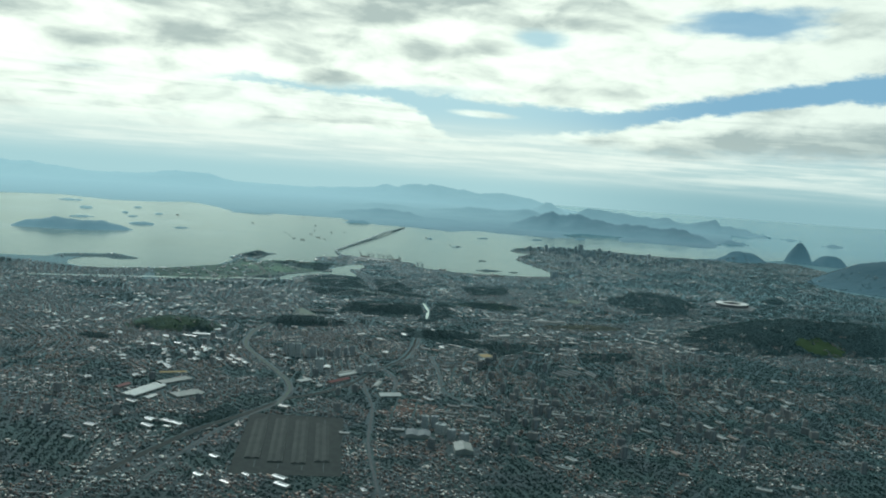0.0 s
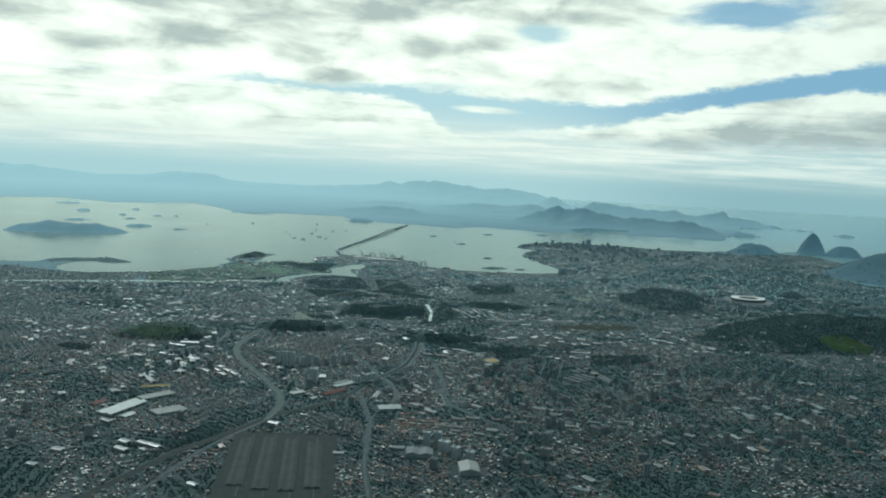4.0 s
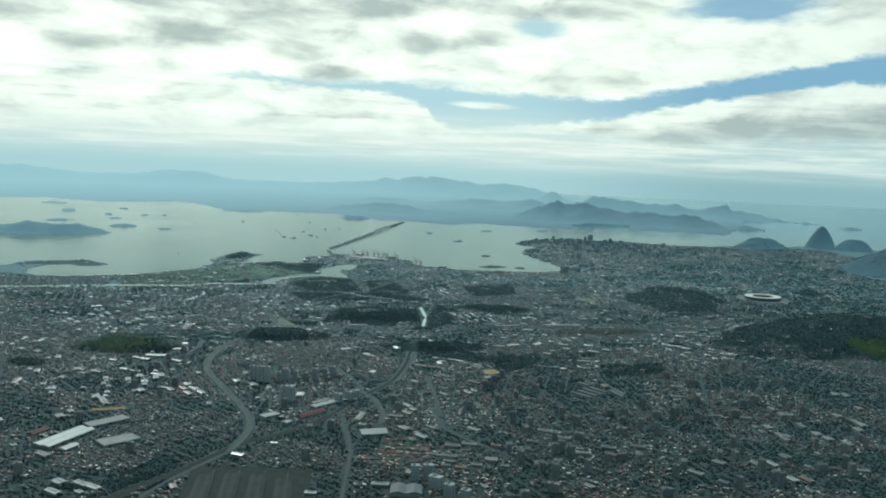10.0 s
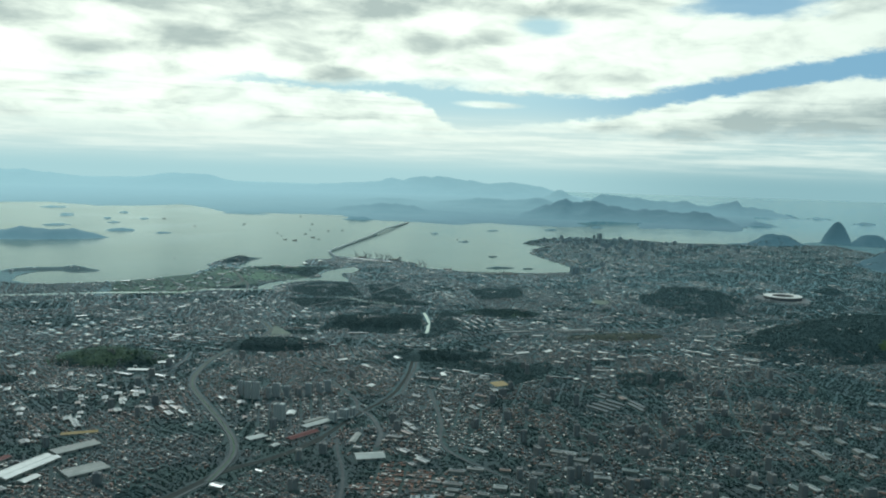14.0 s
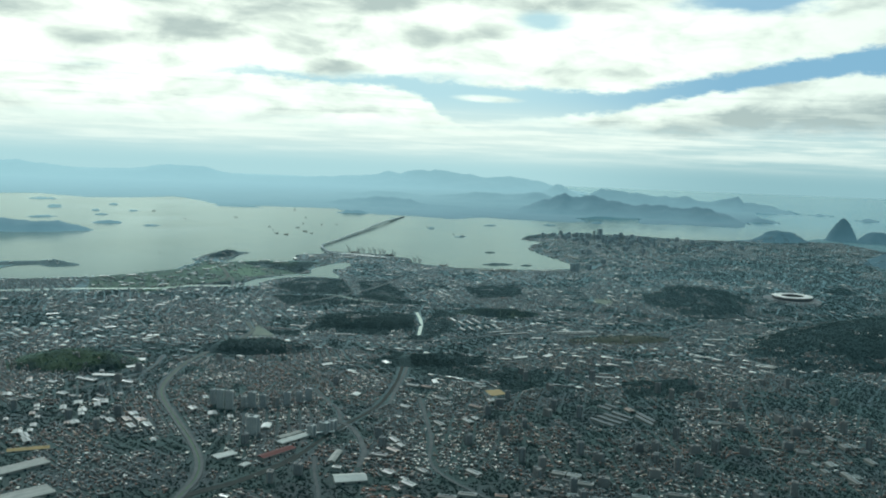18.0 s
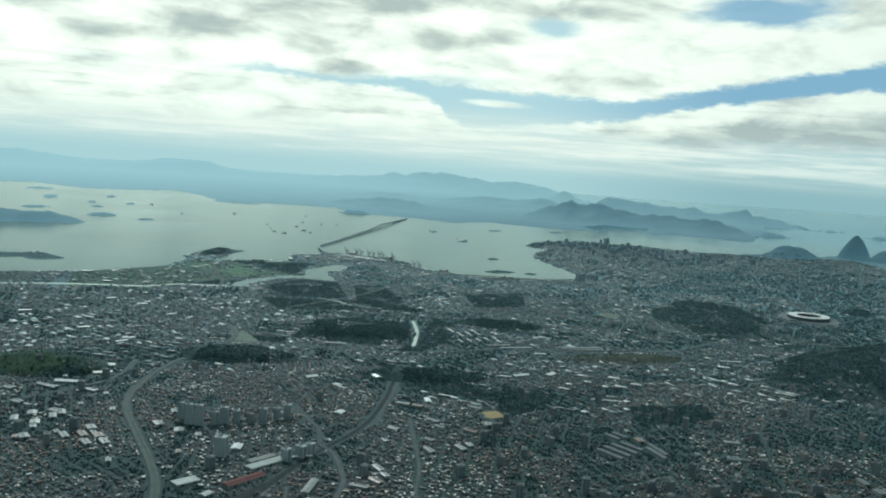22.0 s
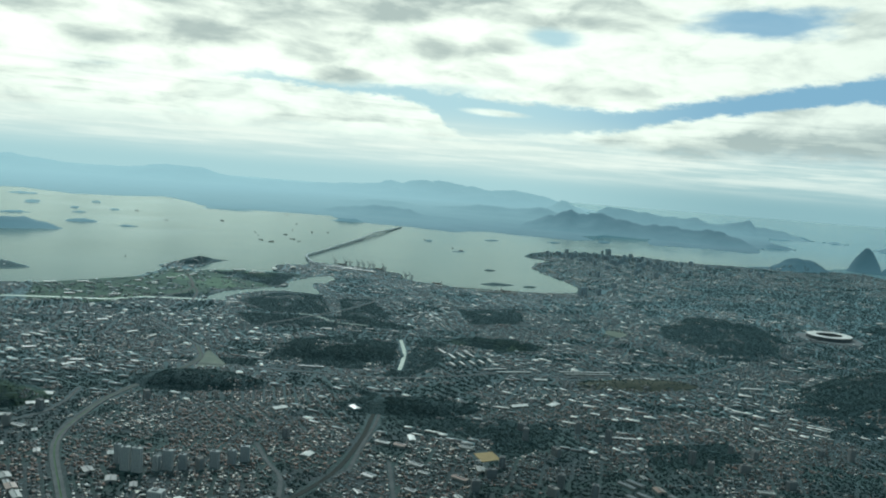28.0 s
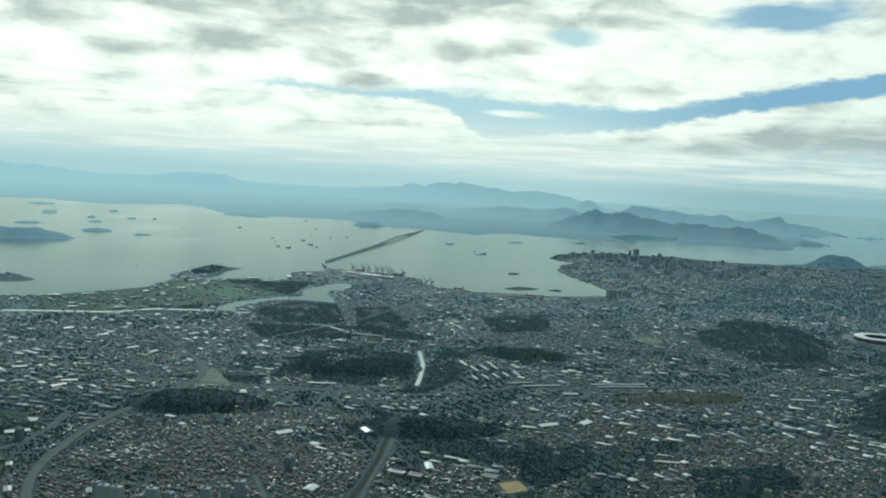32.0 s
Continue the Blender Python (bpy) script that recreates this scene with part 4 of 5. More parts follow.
for x, y, long, wide, turn in ((-317, -220, 33, 1.7, -76), (-322, -222, 30, 1.2, -76), (-331, -176, 22, 1.6, -72), (-327, -165, 16, 1.4, -66), (-327, -319, 14, 2.2, -85), (-447, -213, 16, 1.6, -92),
                               (-322, -140, 9, 1.6, 20), (-318, -146, 9, 1.6, 20), (-314, -152, 9, 1.6, 20), (-310, -158, 9, 1.6, 20), (-306, -164, 9, 1.6, 20), (-300, -140, 12, 1.6, 20), (-296, -146, 12, 1.6, 20), (-292, -152, 12, 1.6, 20), (-288, -134, 12, 2, 20), (-405, -172, 10, 4, -60), (-398, -190, 8, 4, -40), (-345, -190, 8, 3, -80), (-355, -60, 14, 1.6, -85),
                               (-440, -58, 7, 4, -50), (-445, 48, 9, 5, -80), (-480, 52, 13, 4, -86), (-460, 44, 9, 4, -60), (-500, -80, 5, 4, -20), (-561, -72, 9, 1.4, -70), (-555, -46, 6, 4, 0),
                               (-430, -92, 6, 4, 30), (-470, -120, 7, 3, 10), (-380, 60, 7, 3, -70), (-360, 95, 7, 3, -60), (-300, 60, 7, 3.4, -40), (-270, 90, 7, 3, -60), (-250, 40, 7, 3, -50), (-322, 150, 8, 3, -60), (-256, 118, 7, 3, -40), (-308, 45, 6, 3, -20), (-390, 61, 8, 3, -30)):
    warehouse(x, y, long, wide, 0.9, turn, M_WHITE if y > 30 or turn == 20 else M_BRIGHT, "white-roofed industrial shed among houses", 1)

tri = [(-328, 5), (-374, -1), (-368, -17)]
sheet("ground_triangle_lot", tri, 0.1, G + 0.1, M_LOT, "pale paved triangular lot beside the highway", "paved lot")
sheet("ground_pale_lot", [(-154, -266), (-154, -280), (-184, -278), (-186, -257)], 0.1, G + 0.11, M_LOT, "pale grass and gravel field among roofs", "open lot")
sheet("ground_orange_lot", [(-482, -146), (-478, -154), (-487, -157), (-492, -149)], 0.1, G + 0.12, M_ORANGE, "bare orange earth lot", "bare earth")


def tower(x, y, wide, deep, tall, turn, label, floors=10, name="apartment_tower", mat=None):
    """A slab of flats with window bands, a parapet and a tank on its roof."""
    ob = thing(name, x, y, G, turn, label, "apartment tower", "apartment towers")
    part("wall", boxed((0, 0, 0, wide, deep, tall), (0, 0, tall, wide + 0.06, deep + 0.06, 0.12)), mat or M_TOWER, ob)
    part("roof_tank", boxed((wide * 0.12, 0, tall + 0.12, wide * 0.34, deep * 0.5, 0.35)), M_GREY, ob)
    n = max(2, min(6, int(wide / 0.55)))
    for i in range(n):
        at = -wide / 2 + (i + 0.5) * wide / n
        for side in (-1, 1):
            part("window_column", boxed((at, side * (deep / 2 + 0.015), 0.3, wide / n * 0.3, 0.05, tall - 0.5)), M_PANE, ob)
    for side in (-1, 1):
        part("window_column", boxed((side * (wide / 2 + 0.015), 0, 0.3, 0.05, deep * 0.4, tall - 0.5)), M_PANE, ob)
    SOLID.append((x, y, 0.6 * math.hypot(wide, deep)))
    return ob


M_TOWER = material("tower_render", lambda m, p: m.mix(m.math("MULTIPLY", m.noise(p, 1.2, 4), 0.5),
                   m.ramp(one(m), [(0.0, (0.40, 0.43, 0.42)), (0.4, (0.31, 0.34, 0.35)), (0.7, (0.48, 0.49, 0.47)), (1.0, (0.35, 0.37, 0.37))]), (0.22, 0.25, 0.26)), 0.8, sheen=HAZE_SHEEN)
for x, y, w, d, h, turn in ((-523, -14.5, 2.0, 1.8, 7.2, 75), (-529, -19.5, 3.2, 1.8, 8.6, 85), (-530, -24.0, 3.4, 1.8, 8.8, 78), (-527, -30, 2.2, 2.0, 5.4, 70), (-525.5, -33.5, 3.6, 2.0, 7.2, 84), (-524, -38.5, 2.6, 2.0, 5.6, 80), (-520, -49, 3.2, 2.0, 6.2, 84),
                            (-514.5, -54, 2.6, 2.0, 5.2, 70), (-511, -58, 3.4, 2.0, 5.8, 95), (-564, -42, 4.6, 3.6, 7.6, 80), (-564, -67, 3, 3, 4.6, 60), (-560, -72, 4, 3, 4.8, 60),
                            (-556, -75, 3, 3, 4.6, 60), (-669, -108, 3.2, 2.6, 6.0, 85), (-668, -113, 3.4, 2.6, 6.0, 85), (-677, -116, 5, 3, 4.8, 60), (-685, -121, 3.4, 3, 5, 60), (-690, -127, 3.4, 3, 5, 60)):
    tower(x, y, w, d, h, turn, "pale grey slab of flats among low houses")

# flats scattered over the suburbs: three shapes, repeated
M_FLAT = material("dull_render", lambda m, p: m.mix(m.math("MULTIPLY", m.noise(p, 1.2, 4), 0.6), m.ramp(one(m), [(0.0, (0.13, 0.15, 0.155)), (0.5, (0.2, 0.215, 0.215)), (1.0, (0.30, 0.29, 0.27))]), (0.10, 0.11, 0.115)), 0.85)
shapes = [tower(-640, -190, 3.0, 2.2, 4.2, 20, "grey block of flats among low houses", mat=M_FLAT), tower(-655, -215, 2.4, 2.4, 5.4, 45, "grey block of flats among low houses", mat=M_FLAT),
          tower(-600, -205, 4.2, 2.0, 3.4, 80, "grey block of flats among low houses", mat=M_FLAT)]
rng = np.random.default_rng(5)
for k in range(130):
    x, y = rng.uniform(-700, -440), 0.0
    y = rng.uniform(-330, -150) if k % 3 else rng.uniform(-160, 90)
    if any(math.hypot(x - a, y - b) < r + 3 for a, b, r in SOLID) or any(near_line(np.array([x]), np.array([y]), line, reach + 2)[0] for line, reach in ROADS):
        continue
    if any(hill_height(x, y, spec) > 0.02 for spec in HILLS):
        continue
    copy_thing(shapes[k % 3], pose(x, y, G, 0, 0, rng.uniform(0, 180)))
    SOLID.append((x, y, 2.4))

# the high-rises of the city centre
# pale blue-grey base colour with haze painted into the office fronts
M_HAZY = material("hazed_office_facade", mottled((0.25, 0.34, 0.37), (0.32, 0.41, 0.44), 0.08, 1.2), 0.8, sheen=HAZE_SHEEN)
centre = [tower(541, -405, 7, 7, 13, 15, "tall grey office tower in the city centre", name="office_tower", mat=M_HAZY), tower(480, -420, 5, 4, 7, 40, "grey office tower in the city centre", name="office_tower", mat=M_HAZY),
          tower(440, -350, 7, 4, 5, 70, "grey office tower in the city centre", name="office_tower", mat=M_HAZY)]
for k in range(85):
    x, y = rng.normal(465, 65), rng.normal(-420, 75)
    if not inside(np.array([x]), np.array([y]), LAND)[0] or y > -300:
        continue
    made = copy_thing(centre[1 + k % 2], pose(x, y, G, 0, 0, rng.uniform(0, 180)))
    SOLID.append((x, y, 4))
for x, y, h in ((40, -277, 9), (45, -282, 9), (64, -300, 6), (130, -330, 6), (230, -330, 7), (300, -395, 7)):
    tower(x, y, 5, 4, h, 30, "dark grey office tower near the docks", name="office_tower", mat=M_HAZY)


# ---- the port ----
def crane(x, y, turn):
    ob = thing("dock_crane", x, y, G, turn, "tall grey container crane on the quay with its boom raised", "crane", "quay cranes")
    for sx in (-1.1, 1.1):
        for sy in (-0.8, 0.8):
            part("leg", boxed((sx, sy, 0, 0.28, 0.28, 4.6)), M_STEEL, ob)
    part("portal_beam", boxed((0, -0.8, 2.2, 2.4, 0.2, 0.25), (0, 0.8, 2.2, 2.4, 0.2, 0.25)), M_STEEL, ob)
    part("girder", boxed((-0.8, 0, 4.5, 5.4, 0.5, 0.4)), M_STEEL, ob)
    part("machine_house", boxed((-2.2, 0, 4.9, 1.2, 0.8, 0.6)), M_PALE, ob)
    bm = boxed((2.6, 0, -0.2, 5.2, 0.45, 0.36))
    bmesh.ops.transform(bm, matrix=Matrix.Translation((1.8, 0, 4.6)) @ Matrix.Rotation(radians(-62), 4, "Y"), verts=bm.verts)
    part("boom", bm, M_STEEL, ob)
    bm = boxed((0, 0, 0, 0.25, 0.25, 3.0))
    bmesh.ops.transform(bm, matrix=Matrix.Translation((0.9, 0, 4.7)) @ Matrix.Rotation(radians(-8), 4, "Y"), verts=bm.verts)
    part("mast", bm, M_STEEL, ob)
    return ob


first = crane(146, -13, 55)
for x, y in ((143, -25), (141, -31), (139.5, -40), (138, -46), (133, -53), (129, -58), (118, -71), (62, -97), (56, -103)):
    copy_thing(first, pose(x, y, G, 0, 0, 50))


def ship(x, y, size, turn, label="dark cargo ship at anchor in the bay"):
    ob = thing("ship", x, y, 0, turn, label, "ship", "ships in the bay")
    bm = bmesh.new()
    plan = [(-1.0, 0.9), (-0.95, 1.0), (0.6, 1.0), (0.85, 0.6), (1.0, 0.02)]
    ring = [(u, v) for u, v in plan] + [(u, -v) for u, v in plan[::-1]]
    low = [bm.verts.new((u * 8 * size * 0.97, v * 1.2 * size * 0.85, -0.3)) for u, v in ring]
    top = [bm.verts.new((u * 8 * size, v * 1.2 * size, 1.3 * size + 0.4 * size * max(0, u - 0.5))) for u, v in ring]
    for i in range(len(ring)):
        j = (i + 1) % len(ring)
        bm.faces.new((low[i], low[j], top[j], top[i]))
    bm.faces.new(top)
    part("hull", bm, M_HULL, ob)
    part("superstructure", boxed((-6.2 * size, 0, 1.3 * size, 2.0 * size, 2.0 * size, 2.2 * size), (-6.4 * size, 0, 3.5 * size, 1.2 * size, 2.3 * size, 0.6 * size)), M_WHITE, ob)
    part("funnel", boxed((-7.0 * size, 0, 3.4 * size, 0.6 * size, 0.6 * size, 1.3 * size)), M_RED, ob)
    for u in (-2.5, 0.5, 3.5):
        part("hatch", boxed((u * size, 0, 1.3 * size, 2.2 * size, 1.5 * size, 0.3 * size)), M_GREY, ob)
    part("mast", boxed((5.6 * size, 0, 1.4 * size, 0.2 * size, 0.2 * size, 2.2 * size)), M_STEEL, ob)
    return ob


SHIPS = [(439, 137), (377, 120), (363, 103), (495, 153), (584, 111), (426, 84), (398, 70), (734, 128), (571, 77), (596, 54), (958, 187), (670, 248), (76, 201), (490, 106), (450, -165), (479, -153), (614, -107), (751, 427), (585, 319)]
for k, (x, y) in enumerate(SHIPS):
    size = (0.32, 0.4, 0.5)[k % 3]
    ship(x, y, size, (20, 75, 130, -35)[k % 4])
for k, (x, y, turn) in enumerate(((150, -20, 85), (133, -64, 60), (45, -130, 60), (28, -200, -88), (70, -92, 10))):
    ship(x + 4, y, 0.7, turn, "dark cargo ship moored at the quay")
warehouse(118, -25, 46, 4, 1.1, 78, M_WHITE, "long white-roofed dock shed", 1)
warehouse(105, -45, 40, 4, 1.1, 68, M_WHITE, "long white-roofed dock shed", 1)
warehouse(90, -20, 16, 6, 1.0, 60, M_PALE, "pale dock shed near the quay", 2)
warehouse(34, -250, 44, 3, 1.0, -72, M_WHITE, "long white-roofed dock shed", 1)
warehouse(15, -190, 40, 3, 1.0, -84, M_PALE, "long pale dock shed", 1)
warehouse(250, -275, 30, 3, 1.0, 10, M_PALE, "long pale dock shed", 1)
warehouse(180, -300, 30, 3, 1.2, 25, M_WHITE, "long white-roofed dock shed", 1)
warehouse(165, -415, 32, 2.0, 1.4, 22, M_WHITE, "long pale stepped parade stand", 1, "grandstand")
for x, y, long, wide, turn in ((60, 130, 8, 5, -20), (-10, 118, 9, 4, -20), (-30, 100, 10, 3, -30), (30, 118, 7, 4, 0), (-120, 165, 9, 2.4, -50), (-135, 185, 9, 2.4, -60), (-90, 130, 7, 3, -30), (-60, 110, 8, 3, -40),
                               (20, 50, 16, 4, -60), (30, 70, 12, 3, -60), (60, 40, 16, 4, 15), (85, 25, 12, 6, 10), (-170, 120, 9, 2, -50), (-180, 150, 8, 2, -55), (-165, 30, 10, 3, -60)):
    warehouse(x, y, long, wide, 1.0, turn, M_WHITE, "white campus or dock building on the waterfront", 1, "waterfront_building")

# lawns of the campus island
LAWNS = [[(-97, 59), (-69, 88), (-31, 80), (-40, 62), (-78, 46)], [(-172, 121), (-151, 107), (-163, 99), (-197, 110), (-215, 135)], [(-60, 118), (-20, 122), (-30, 98), (-65, 95)], [(10, 66), (26, 60), (20, 30), (-5, 34)]]
for k, ring in enumerate(LAWNS):
    sheet("ground_lawn_%d" % (k + 1), wander(ring + ring[:1], 6, 2.0, 12.0 + k)[:-1], 0.1, G + 0.05, M_GRASS, "green lawn on the campus island", "grass")

sheet("ground_campus", wander([(-222, 165), (-170, 112), (-160, 62), (-108, 60), (-58, 14), (-4, 12), (38, 4), (36, 40), (20, 98), (-4, 104), (18, 130), (-56, 134), (-140, 196), (-222, 165)], 8, 2.0, 20.0)[:-1],
      0.1, G + 0.025, M_SCRUB, "green campus island with lawns and scrub", "ground")
sheet("ground_spit", wander([(-92, 326), (-66, 326), (-50, 308), (-43, 288), (-24, 280), (-46, 256), (-56, 242), (-68, 246), (-76, 260), (-65, 276), (-76, 292), (-92, 326)], 6, 1.5, 21.0)[:-1],
      0.1, G + 0.025, M_FOREST, "dark wooded spit of land", "ground")

# ---- houses and trees ----
WOODS = [[(-203, 19), (-180, -78), (-228, -80), (-250, -5)], [(-102, -46), (-93, -73), (-215, -105), (-230, -64)], [(-111, -148), (-80, -204), (-158, -200), (-182, -156)], [(-455, -222), (-440, -268), (-468, -264), (-486, -222)],
         [(-345, -30), (-352, -85), (-335, -105), (-270, -104), (-262, -65), (-280, -38)], [(-385, -82), (-430, -135), (-440, -165), (-465, -160), (-455, -125), (-425, -100), (-400, -92)],
         [(-500, -150), (-470, -175), (-440, -190), (-430, -160)], [(-62, 14), (-8, 14), (30, 8), (30, 50), (4, 92), (-22, 60)], [(-150, 28), (-95, 10), (-92, -30), (-180, -50), (-190, -5)], [(-362, 28), (-362, -30), (-345, -30), (-350, 0)],
         [(-372, -110), (-366, -100), (-270, -118), (-240, -122), (-262, -138), (-330, -130)],
         [(-240, -140), (-275, -170), (-262, -200), (-225, -185)], [(-660, -15), (-690, -18), (-690, 10), (-650, -5)], [(-186, 100), (-160, 62), (-120, 62), (-150, 90)]]


for k, ring in enumerate(WOODS):
    sheet("ground_wood_%d" % (k + 1), wander(ring + ring[:1], 6, 3.0, 40.0 + k)[:-1], 0.1, G + 0.028 + 0.003 * k, M_FOREST, "dark undergrowth beneath a wood", "ground")
for side in (4.5, -4.5):
    belt, _ = ribbon([(x, y) for x, y in RAIL if -735 < x < -600], 4.0, 0.0, 0.0, side)
    WOODS.append([p[:2] for p in belt[1::4]] + [p[:2] for p in belt[2::4]][::-1])
CAMPUS = [(-230, 178), (-150, 100), (-150, 62), (-100, 58), (-60, 14), (40, 0), (45, 40), (30, 130), (-60, 150), (-140, 200)]
SPIT = [(-115, 420), (-170, 262), (-100, 240), (-10, 230), (0, 300), (-50, 350)]


def scatter(x0, x1, y0, y1, cell, seed):
    """Plots on street grids that turn from district to district: place, turn and row of each."""
    r = np.random.default_rng(seed)
    out = []
    tile = 46.0
    for tx in np.arange(x0, x1, tile):
        for ty in np.arange(y0, y1, tile):
            turn = r.uniform(0, math.pi / 2)
            n = int(tile * 1.5 / cell)
            u, v = np.meshgrid(np.arange(n) - n / 2, np.arange(n) - n / 2)
            keep = (np.arange(n)[None, :] % 9 != 0) & (np.arange(n)[:, None] % 4 != 0)
            u, v = u[keep] * cell, v[keep] * cell
            u = u + r.uniform(-0.22, 0.22, u.shape) * cell
            v = v + r.uniform(-0.22, 0.22, v.shape) * cell
            px, py = tx + tile / 2 + u * math.cos(turn) - v * math.sin(turn), ty + tile / 2 + u * math.sin(turn) + v * math.cos(turn)
            ok = (px >= tx) & (px < tx + tile) & (py >= ty) & (py < ty + tile) & (px < x1)
            out.append(np.stack([px[ok], py[ok], np.full(ok.sum(), turn)], 1))
    return np.concatenate(out)


def free(px, py, slack):
    """Which plots lie on open land within the camera's reach."""
    ok = inside(px, py, LAND) & ~inside(px, py, INLET) & ~inside(px, py, YARD) & ~inside(px, py, tri)
    ok &= np.abs(py + 110) < (px + 1110) * 0.66 + 20
    for line, reach in ROADS + [(RIVER, 4.6), (CANAL, 2.2), (STREAM, 1.8)]:
        ok &= ~near_line(px, py, line[::3] + line[-1:], reach + slack)
    for x, y, r in SOLID:
        ok &= np.hypot(px - x, py - y) > r + slack
    return ok


def hill_mask(px, py):
    """Where the slopes stay wooded: an uneven outline, with houses creeping up between."""
    on = np.zeros(px.shape, bool)
    for cx, cy, long, wide, tall, turn, rough, steep, seed in HILLS:
        a = radians(turn)
        near = np.nonzero((np.abs(px - cx) < max(long, wide) * 1.2) & (np.abs(py - cy) < max(long, wide) * 1.2))[0]
        u = ((px[near] - cx) * math.cos(a) + (py[near] - cy) * math.sin(a)) / long
        v = (-(px[near] - cx) * math.sin(a) + (py[near] - cy) * math.cos(a)) / wide
        wave = patchy(px[near], py[near], 1.6 / min(long, wide), seed) * 0.35 + patchy(px[near], py[near], 0.12, seed) * 0.25
        on[near] |= u * u + v * v + wave * (cx < 150) < (0.82 if cx < 150 else 1.1)
    return on


def patchy(px, py, scale, seed):
    return np.array([noise.noise((x * scale, y * scale, seed)) for x, y in zip(px, py)])


def on_hills(px, py):
    """The height of the ground, hills included."""
    z = np.full(len(px), G)
    for spec in HILLS:
        r = max(spec[2], spec[3]) * 1.15
        for i in np.nonzero((np.abs(px - spec[0]) < r) & (np.abs(py - spec[1]) < r))[0]:
            z[i] = max(z[i], G + hill_height(px[i], py[i], spec))
    return z


def build_houses(name, plots, size, tall, seed, label):
    """Low houses, a third of them under hipped roofs, each an island of one mesh."""
    r = np.random.default_rng(seed)
    n = len(plots)
    px, py, turn = plots.T
    sx = size * r.uniform(0.22 if size < 2.0 else 0.36, 0.52, n) * r.choice([0.8, 1.0, 1.0, 1.8], n)
    sy = size * r.uniform(0.20 if size < 2.0 else 0.32, 0.46, n)
    h = tall * r.choice([0.5, 0.7, 1.0, 1.0, 1.4, 2.2], n) * r.uniform(0.8, 1.2, n)
    turn = turn + r.choice([0.0, math.pi / 2], n) + r.normal(0, 0.05, n)
    hip = r.random(n) < 0.4
    c, s = np.cos(turn), np.sin(turn)

    def corner(u, v, z):
        return np.stack([px + u * c - v * s, py + u * s + v * c, z], 1)

    base = on_hills(px, py)
    eave = base + h
    base = base - np.where(base > G, 0.4, 0.0)
    rise = eave + np.where(hip, 0.28 * np.minimum(sx, sy) + 0.05, 0.0)
    inset = np.where(hip, 0.45, 0.0)
    pts = np.stack([corner(-sx, -sy, base), corner(sx, -sy, base), corner(sx, sy, base), corner(-sx, sy, base),
                    corner(-sx, -sy, eave), corner(sx, -sy, eave), corner(sx, sy, eave), corner(-sx, sy, eave),
                    corner(-sx + inset * sx, sy * 0, rise), corner(sx - inset * sx, sy * 0, rise)], 1)
    wall = [(0, 1, 5, 4), (1, 2, 6, 5), (2, 3, 7, 6), (3, 0, 4, 7)]
    roof_hip = [(4, 5, 9, 8), (6, 7, 8, 9), (5, 6, 9, 9), (7, 4, 8, 8)]
    k = np.arange(n)[:, None, None] * 10
    faces_wall = (np.array(wall)[None] + k).reshape(-1, 4)
    hips, flats = np.nonzero(hip)[0], np.nonzero(~hip)[0]
    quads = np.concatenate([faces_wall, (np.array(roof_hip[:2])[None] + hips[:, None, None] * 10).reshape(-1, 4), (np.array([(4, 5, 6, 7)])[None] + flats[:, None, None] * 10).reshape(-1, 4)])
    tris = (np.array([(5, 6, 9), (7, 4, 8)])[None] + hips[:, None, None] * 10).reshape(-1, 3)
    slots = np.concatenate([np.zeros(len(faces_wall), int), np.ones(len(quads) - len(faces_wall) + len(tris), int)])
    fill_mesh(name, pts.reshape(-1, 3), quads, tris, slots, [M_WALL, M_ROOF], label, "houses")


def fill_mesh(name, pts, quads, tris, slots, mats, label, category, smooth=False):
    data = bpy.data.meshes.new(name)
    loops = np.concatenate([quads.ravel(), tris.ravel()]).astype(np.int32)
    data.vertices.add(len(pts))
    data.vertices.foreach_set("co", pts.astype(np.float32).ravel())
    data.loops.add(len(loops))
    data.loops.foreach_set("vertex_index", loops)
    data.polygons.add(len(quads) + len(tris))
    starts = np.concatenate([np.arange(len(quads)) * 4, len(quads) * 4 + np.arange(len(tris)) * 3]).astype(np.int32)
    data.polygons.foreach_set("loop_start", starts)
    for m in mats:
        data.materials.append(m)
    if slots is not None:
        data.polygons.foreach_set("material_index", slots.astype(np.int32))
    if smooth:
        data.polygons.foreach_set("use_smooth", np.ones(len(quads) + len(tris), bool))
    data.update(calc_edges=True)
    return tagged(new(name, data), label, category, kind="stuff")


CROWN_POINTS = np.array([(0, 0, 1.0), (1, 0, 0.1), (0.2, 1, -0.1), (-1, 0.1, 0.15), (-0.1, -1, 0), (0, 0, -0.8)])
CROWN_FACES = np.array([(0, 1, 2), (0, 2, 3), (0, 3, 4), (0, 4, 1), (5, 2, 1), (5, 3, 2), (5, 4, 3), (5, 1, 4)])


